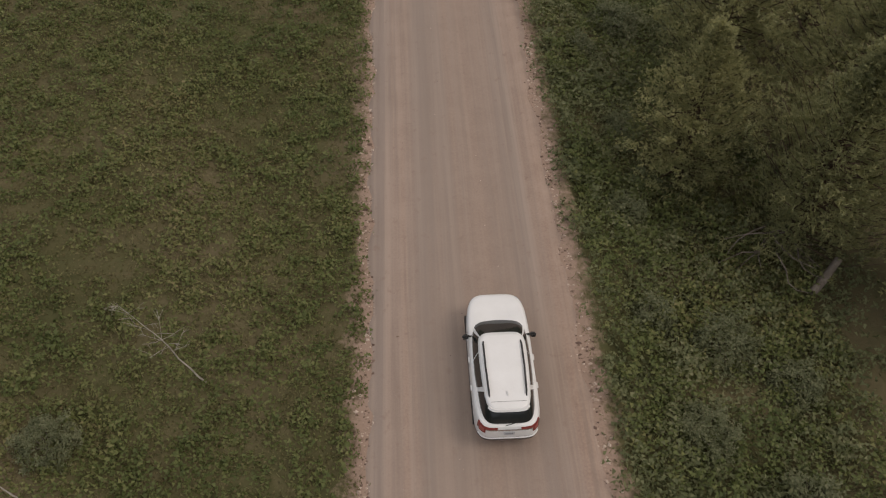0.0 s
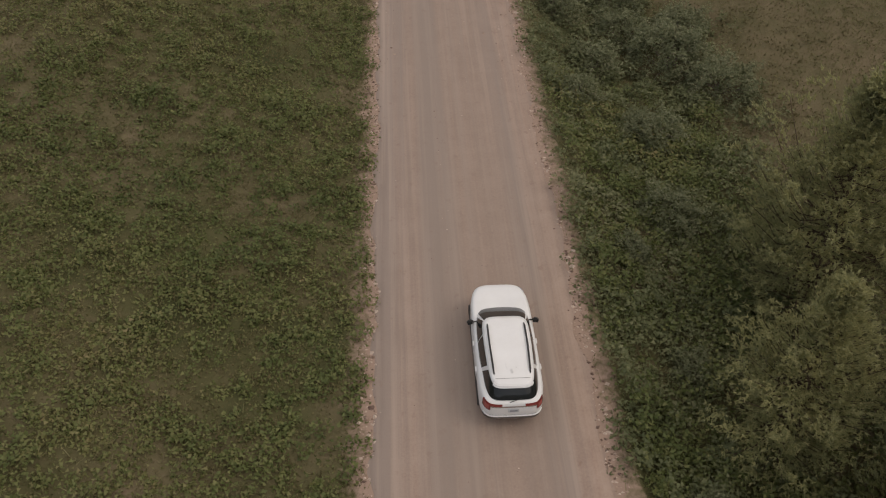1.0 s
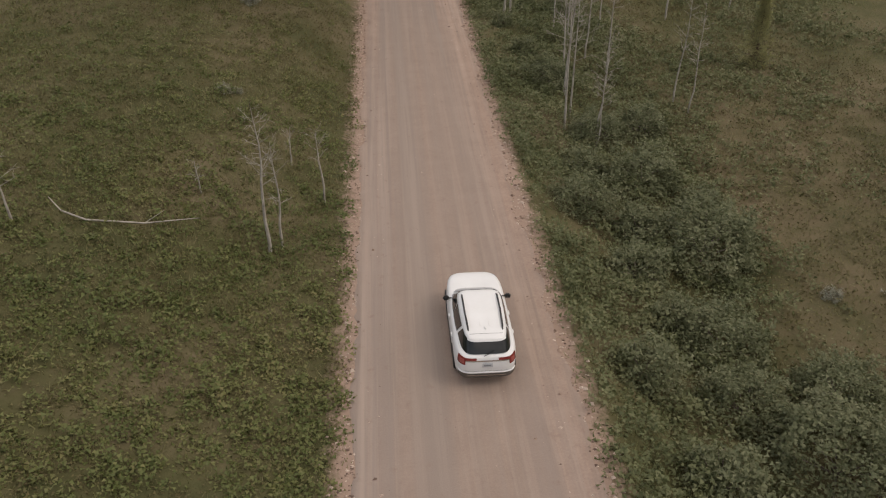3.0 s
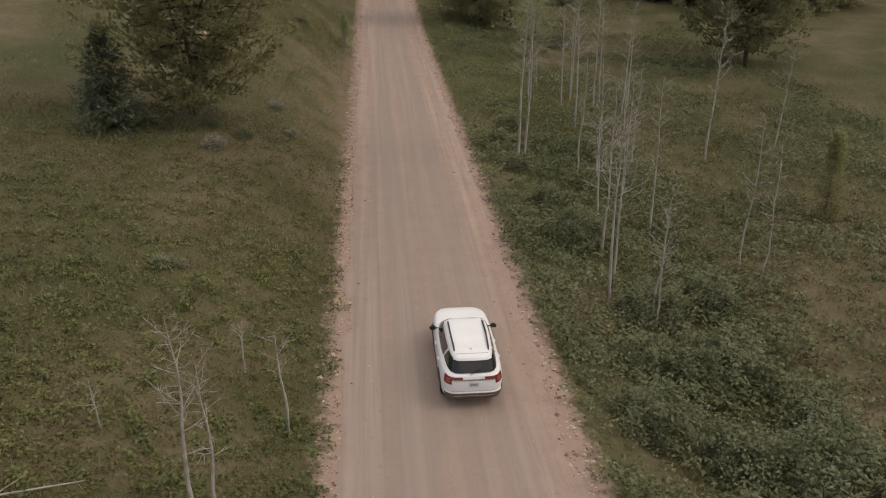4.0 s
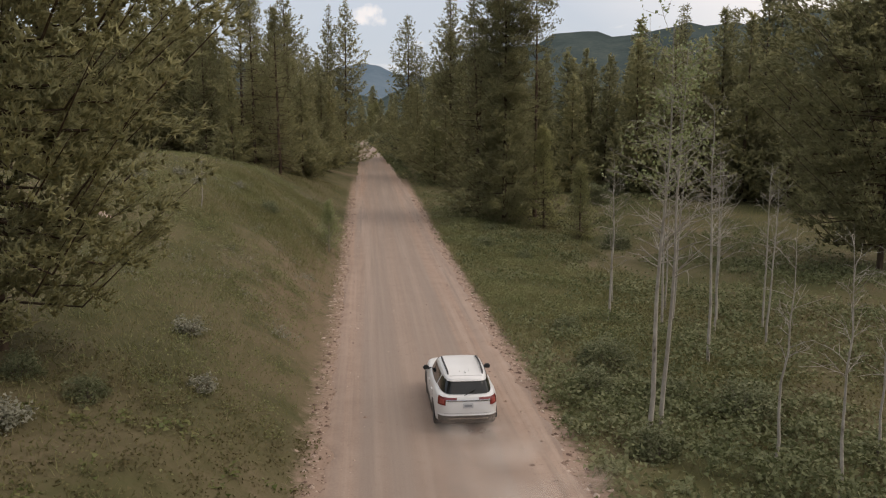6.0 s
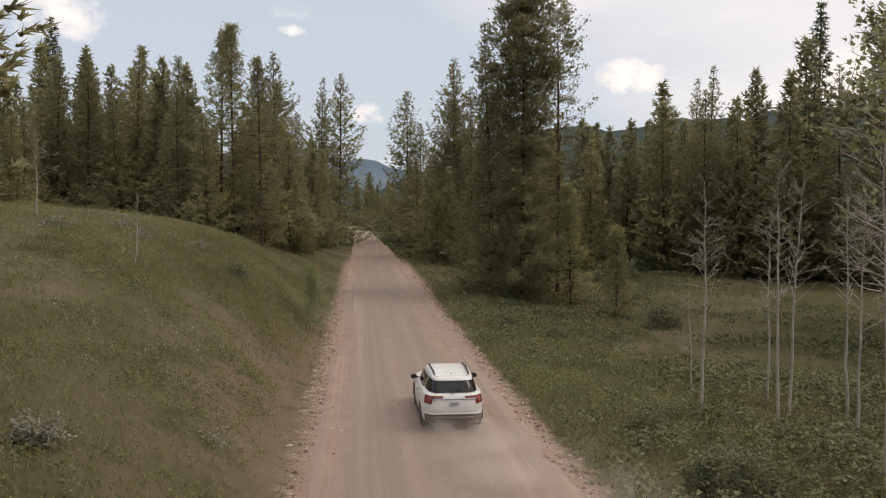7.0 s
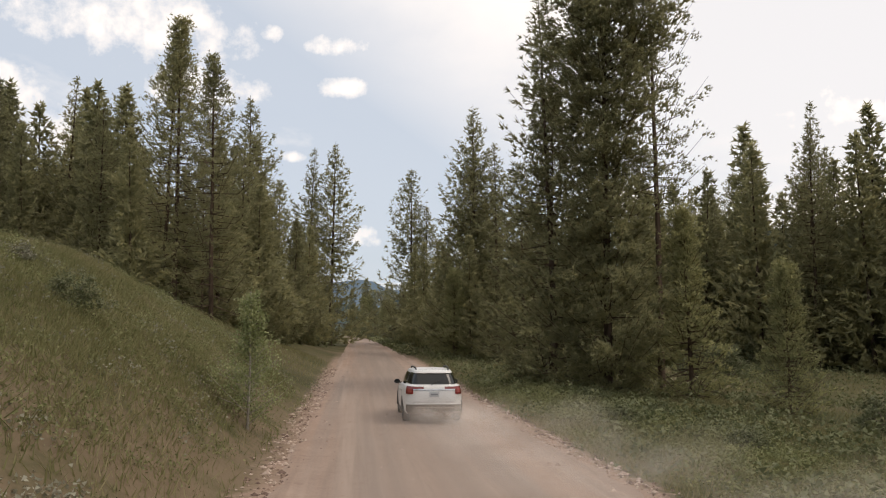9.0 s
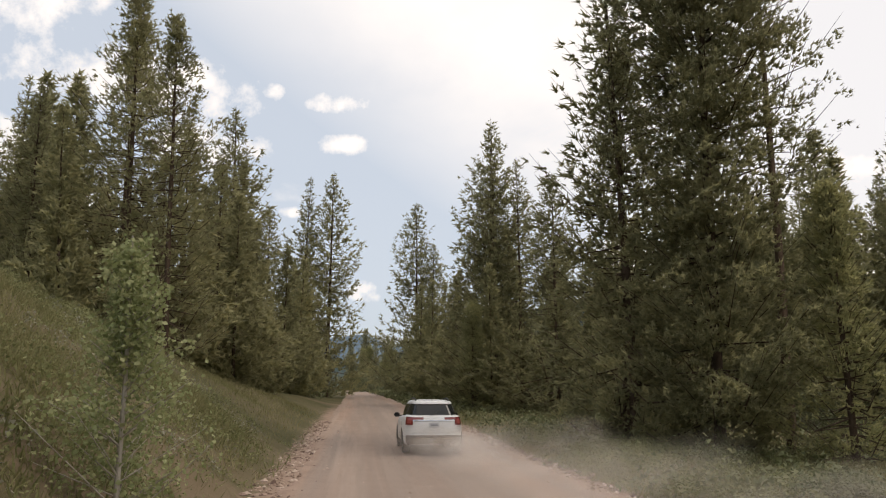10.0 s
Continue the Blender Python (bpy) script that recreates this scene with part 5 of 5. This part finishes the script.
def make_car():
    car = new("car")
    shell = closed_shell(body_at, [0, .05, .15, .3, .5, .65, .76, .86, .92, .96, .985, 1.0], even_turns(body_at, 0.5, 132), [(.95, .016), (.8, .03), (.5, .042), (.2, .048)])
    smooth(part("body", shell, M_PAINT, car), 60)
    shell = closed_shell(cabin_at, [0, .15, .3, .5, .7, .85, .95, 1.0], even_turns(cabin_at, 0.8, 120), [(.965, .024), (.9, .042), (.75, .058), (.5, .07), (.2, .076)])
    smooth(part("roof", shell, M_PAINT, car, "white roof and pillars"), 60)

    def pane(name, turns, levels, label="", mat=M_GLASS, lift=0.012, n=14, surface=cabin_at, parent=car, thick=0.03):
        return smooth(part(name, skin_patch(surface, turns, levels, lift, thick, n), mat, parent, label), 45)
    pane("windscreen", lambda v: (44 - 2 * v, 136 + 2 * v), (0.13, 0.93), "dark sloping windscreen", n=22)
    pane("windscreen_cowl", lambda v: (42, 138), (0.06, 0.125), "black wiper cowl below the windscreen", M_BLACK, n=22)
    # rear window with the quarter panes: one dark band round the tail
    pane("rear_window", lambda v: (243.5 - 1 * v, 296.5 + 1 * v), (0.31, 0.93), "dark tinted rear window", n=24)
    for sx in (1, -1):
        def along(y0, y1, v0, v1, y0t=None, y1t=None):
            """Angles for a side pane from y0 to y1 at its lower edge, y0t to y1t at its upper."""
            def ends(j):
                v = v0 + (v1 - v0) * j
                a = turn_for(y0 + ((y0t if y0t is not None else y0) - y0) * j, v, sx)
                b = turn_for(y1 + ((y1t if y1t is not None else y1) - y1) * j, v, sx)
                return (a, b) if sx > 0 else (b, a)
            return ends
        pane("front_side_window", along(-0.16, 0.84, .2, .88, -0.16, 0.36), (.2, .88), n=10)
        pane("rear_side_window", along(-1.12, -0.22, .2, .88, -1.34, -0.22), (.2, .88), n=10)
        quarter = along(-2.2, -1.3, .24, .9, -2.1, -1.52)
        if sx > 0:
            pane("quarter_window", lambda j: (297 + 1 * j - 360, quarter(j)[1]), (.31, .92), "dark quarter window running into the rear window", n=22)
        else:
            pane("quarter_window", lambda j: (quarter(j)[0], 243 - 1 * j), (.31, .92), "dark quarter window running into the rear window", n=22)
        # roof rail on two feet
        v, f = tubes([(np.array([[sx * 0.55, 0.12, 1.655], [sx * 0.56, -0.02, 1.705], [sx * 0.558, -0.8, 1.735], [sx * 0.53, -1.6, 1.705], [sx * 0.52, -1.74, 1.63]]), np.array([.02, .027, .027, .027, .02]))], 8)
        part("roof_rail", mesh_of("roof_rail", v, f, M_BLACK, True), None, car, "black roof rail")
        for gx in (0.14, 0.30):
            part("roof_groove", box(0.02, 1.4, 0.02, (sx * gx, -0.85, 1.672 - 0.05 * gx), 0.004), M_PAINT, car)
        part("bonnet_seam", box(0.012, 0.8, 0.008, (sx * 0.73, 1.62, 1.085), 0.002, (-6, 0, sx * 4)), M_SEAM, car)
        mir = part("mirror", box(0.2, 0.12, 0.15, (sx * 1.02, 0.66, 1.17), 0.04, (0, 0, sx * -10)), M_BLACK, car, "black door mirror")
        part("mirror_glass", box(0.16, 0.012, 0.11, (sx * 1.015, 0.595, 1.17), 0.004, (0, 0, sx * -10)), M_GLASS, mir)
        part("mirror_arm", box(0.16, 0.06, 0.04, (sx * 0.89, 0.69, 1.13), 0.015), M_BLACK, mir)
        for hy in (-0.05, -1.02):
            part("door_handle", box(0.05, 0.2, 0.035, (sx * 0.962, hy, 0.99), 0.012), M_PAINT, car)
        for dy in (0.95, -0.2, -1.2):
            part("door_seam", box(0.008, 0.01, 0.55, (sx * 0.958, dy, 0.72), 0), M_SEAM, car)
        # tail lamp: a block at the corner with an arm towards the middle
        def both(a, b):
            return (lambda j: (a, b)) if sx > 0 else (lambda j: (540 - b, 540 - a))
        lamp = pane("tail_lamp", both(289.5, 319), (.69, .955), "red wrap-round tail lamp", M_RED, 0.022, surface=body_at)
        pane("tail_lamp_arm", both(272.2, 289.5), (.875, .955), "", M_RED, 0.02, surface=body_at, parent=lamp)
        pane("tail_lamp_bezel", both(272.2, 289.5), (.83, .872), "", M_CHROME, 0.018, surface=body_at, parent=lamp)
        pane("lamp_core", both(294, 309), (.745, .90), "", M_CORE, 0.028, surface=body_at, parent=lamp)
        pane("headlamp", both(42, 62) if sx > 0 else (lambda j: (118, 138)), (.72, .90), "pale headlamp", M_CHROME, 0.012, surface=body_at)
        for wy in (1.48, -1.38):
            part("wheel_arch", arch(sx, wy), M_BLACK, car, "black wheel arch")
            WHEELS.append((wheel_part(car, sx * 0.815, wy), (sx * 0.815, wy, 0.375)))
        part("sill", box(0.05, 2.1, 0.16, (sx * 0.935, 0.05, 0.31), 0.02), M_DUSTY, car, "dusty black sill")
    pane("spoiler", lambda v: (232, 308), (.9, 1.0), "white spoiler over the rear window", M_PAINT, 0.05, 24, thick=0.06)
    part("spoiler_joint", box(1.0, 0.012, 0.008, (0, -1.9, 1.645), 0.002), M_SEAM, car)
    pane("tail_strip", lambda v: (267.8, 272.2), (.83, .875), "chrome strip across the tailgate", M_CHROME, 0.018, surface=body_at)
    plate = part("number_plate", box(0.31, 0.02, 0.15, (0, -2.478, 0.9), 0.006), M_PLATE, car, "pale number plate")
    part("plate_bar", box(0.22, 0.006, 0.05, (0, -2.491, 0.9), 0.001), M_INK, plate)
    pane("rear_bumper", lambda v: (222, 318), (.02, .32), "dusty dark lower bumper", M_DUSTY, 0.02, 26, body_at)
    pane("bumper_lip", lambda v: (224, 316), (.325, .355), "white bumper edge", M_PAINT, 0.03, 26, body_at)
    pane("bumper_strip", lambda v: (256, 284), (.2, .235), "chrome bumper strip", M_CHROME, 0.03, 16, body_at)
    pane("tailgate_seam", lambda v: (248, 292), (.40, .408), "", M_SEAM, 0.004, 20, body_at, thick=0.01)
    part("wiper", box(0.36, 0.02, 0.02, (0.05, -2.40, 1.27), 0.006, (0, -28, 0)), M_BLACK, car, "black rear wiper")
    part("antenna", box(0.045, 0.16, 0.06, (0, -1.66, 1.685), 0.02), M_PAINT, car, "white roof antenna fin")
    car.scale = (1.03, 1.04, 1.03)
    return tagged(car, "white sport utility car with black roof rails driving on gravel", "car")


def arch(sx, wy):
    """A dark half ring round the wheel opening, with the dark opening behind the wheel."""
    n = 20
    rows = []
    for k in range(n + 1):
        a = math.radians(-12 + 204 * k / n)
        c, s_ = math.cos(a), math.sin(a)
        rows.append([(sx * 0.966, wy + r * c, 0.375 + r * s_) for r in (0.0, 0.44)] + [(sx * 0.80, wy + r * c, 0.375 + r * s_) for r in (0.44, 0.0)])
    bm = loft(rows, True)
    bmesh.ops.remove_doubles(bm, verts=bm.verts[:], dist=1e-4)
    return bm


CAR = make_car()



def make_dust():
    """Dust whirled up behind the car: bulging curtains across the trail, one behind the other, each thinning out to nothing at its rim (thickness by vertex)."""
    cloud = new("dust_cloud")
    for y0, x0, half, top, dense in [(-2.75, 0.1, 1.5, 1.0, 0.5), (-4.6, 0.4, 2.1, 1.35, 0.5), (-7.0, 0.8, 2.8, 1.5, 0.45), (-10.0, 1.3, 3.4, 1.5, 0.4), (-13.5, 1.8, 4.0, 1.4, 0.34), (-17.5, 2.3, 4.6, 1.4, 0.28)]:
        us, vs = np.linspace(-1, 1, 41), np.linspace(0, 1, 25)
        U, V = np.meshgrid(us, vs, indexing="ij")
        lump = 0.82 + 0.18 * wave(U * 3.0 + y0, V * 2.0, 1.0, -y0)
        X = x0 + U * half
        Z = 0.02 + V * top * lump
        Y = y0 - 0.5 * half * (1 - U ** 2) * (1 - 0.5 * V) + 0.25 * wave(U * 4.0, V * 3.0 + y0, 1.0, 2.0)
        n, m = X.shape
        i = np.arange(n * m).reshape(n, m)
        f = np.stack([i[:-1, :-1], i[1:, :-1], i[1:, 1:], i[:-1, 1:]], -1).reshape(-1, 4)
        me = mesh_of("dust_curtain", np.stack([X, Y, Z], -1).reshape(-1, 3), f, M_DUST, True)
        side = np.clip((1 - np.abs(U)) / 0.75, 0, 1)
        a = dense * (side * side * (3 - 2 * side)) * (1 - V) ** 1.3 * np.clip(V / 0.5, 0, 1) ** 1.2 * 1.5
        at = me.attributes.new("thickness", "FLOAT", "POINT")
        at.data.foreach_set("value", a.astype(np.float32).ravel())
        ob = part("dust_curtain", me, None, cloud)
        ob.visible_shadow = False
    return tagged(cloud, "thin pale dust trailing behind the driving car", "dust")


DUST = make_dust()
CAR_ROWS = [(0.0, 0.7, 14.4), (0.5, 0.72, 20.8), (1.0, 0.73, 27.2), (1.5, 0.74, 33.6), (2.0, 0.75, 40.01), (2.5, 0.74, 46.47),
            (3.0, 0.74, 52.98), (4.5, 0.8, 72.49), (5.0, 0.85, 79.08), (5.5, 0.88, 85.67), (7.0, 0.905, 105.25), (7.5, 0.89, 111.65),
            (8.0, 0.83, 118.05), (8.5, 0.75, 124.45), (9.0, 0.69, 130.85), (9.5, 0.65, 137.28), (10.0, 0.65, 143.7)]


def motions():
    rows = [(t, pose(x, y, float(road_z(y)) + 0.03)) for t, x, y in CAR_ROWS]
    walk(CAR, rows)
    # the wheels roll on the road, a row for every 25th of a second
    ts, ys = [r[0] for r in CAR_ROWS], [r[2] for r in CAR_ROWS]
    for wheel, place in WHEELS:
        turns = []
        for k in range(251):
            t = min(k * 0.04, 10.0)
            turns.append((t, pose(*place, -math.degrees((np.interp(t, ts, ys) - ys[0]) / 0.39))))
        walk(wheel, turns)
    # dust rises as the car comes to the dry stretch
    walk(DUST, [(t, pose(x, y, float(road_z(y)) + 0.03 + float(np.interp(t, [0, 3.2, 5.5, 10], [-1.75, -1.75, 0.0, 0.0])))) for t, x, y in CAR_ROWS])


motions()
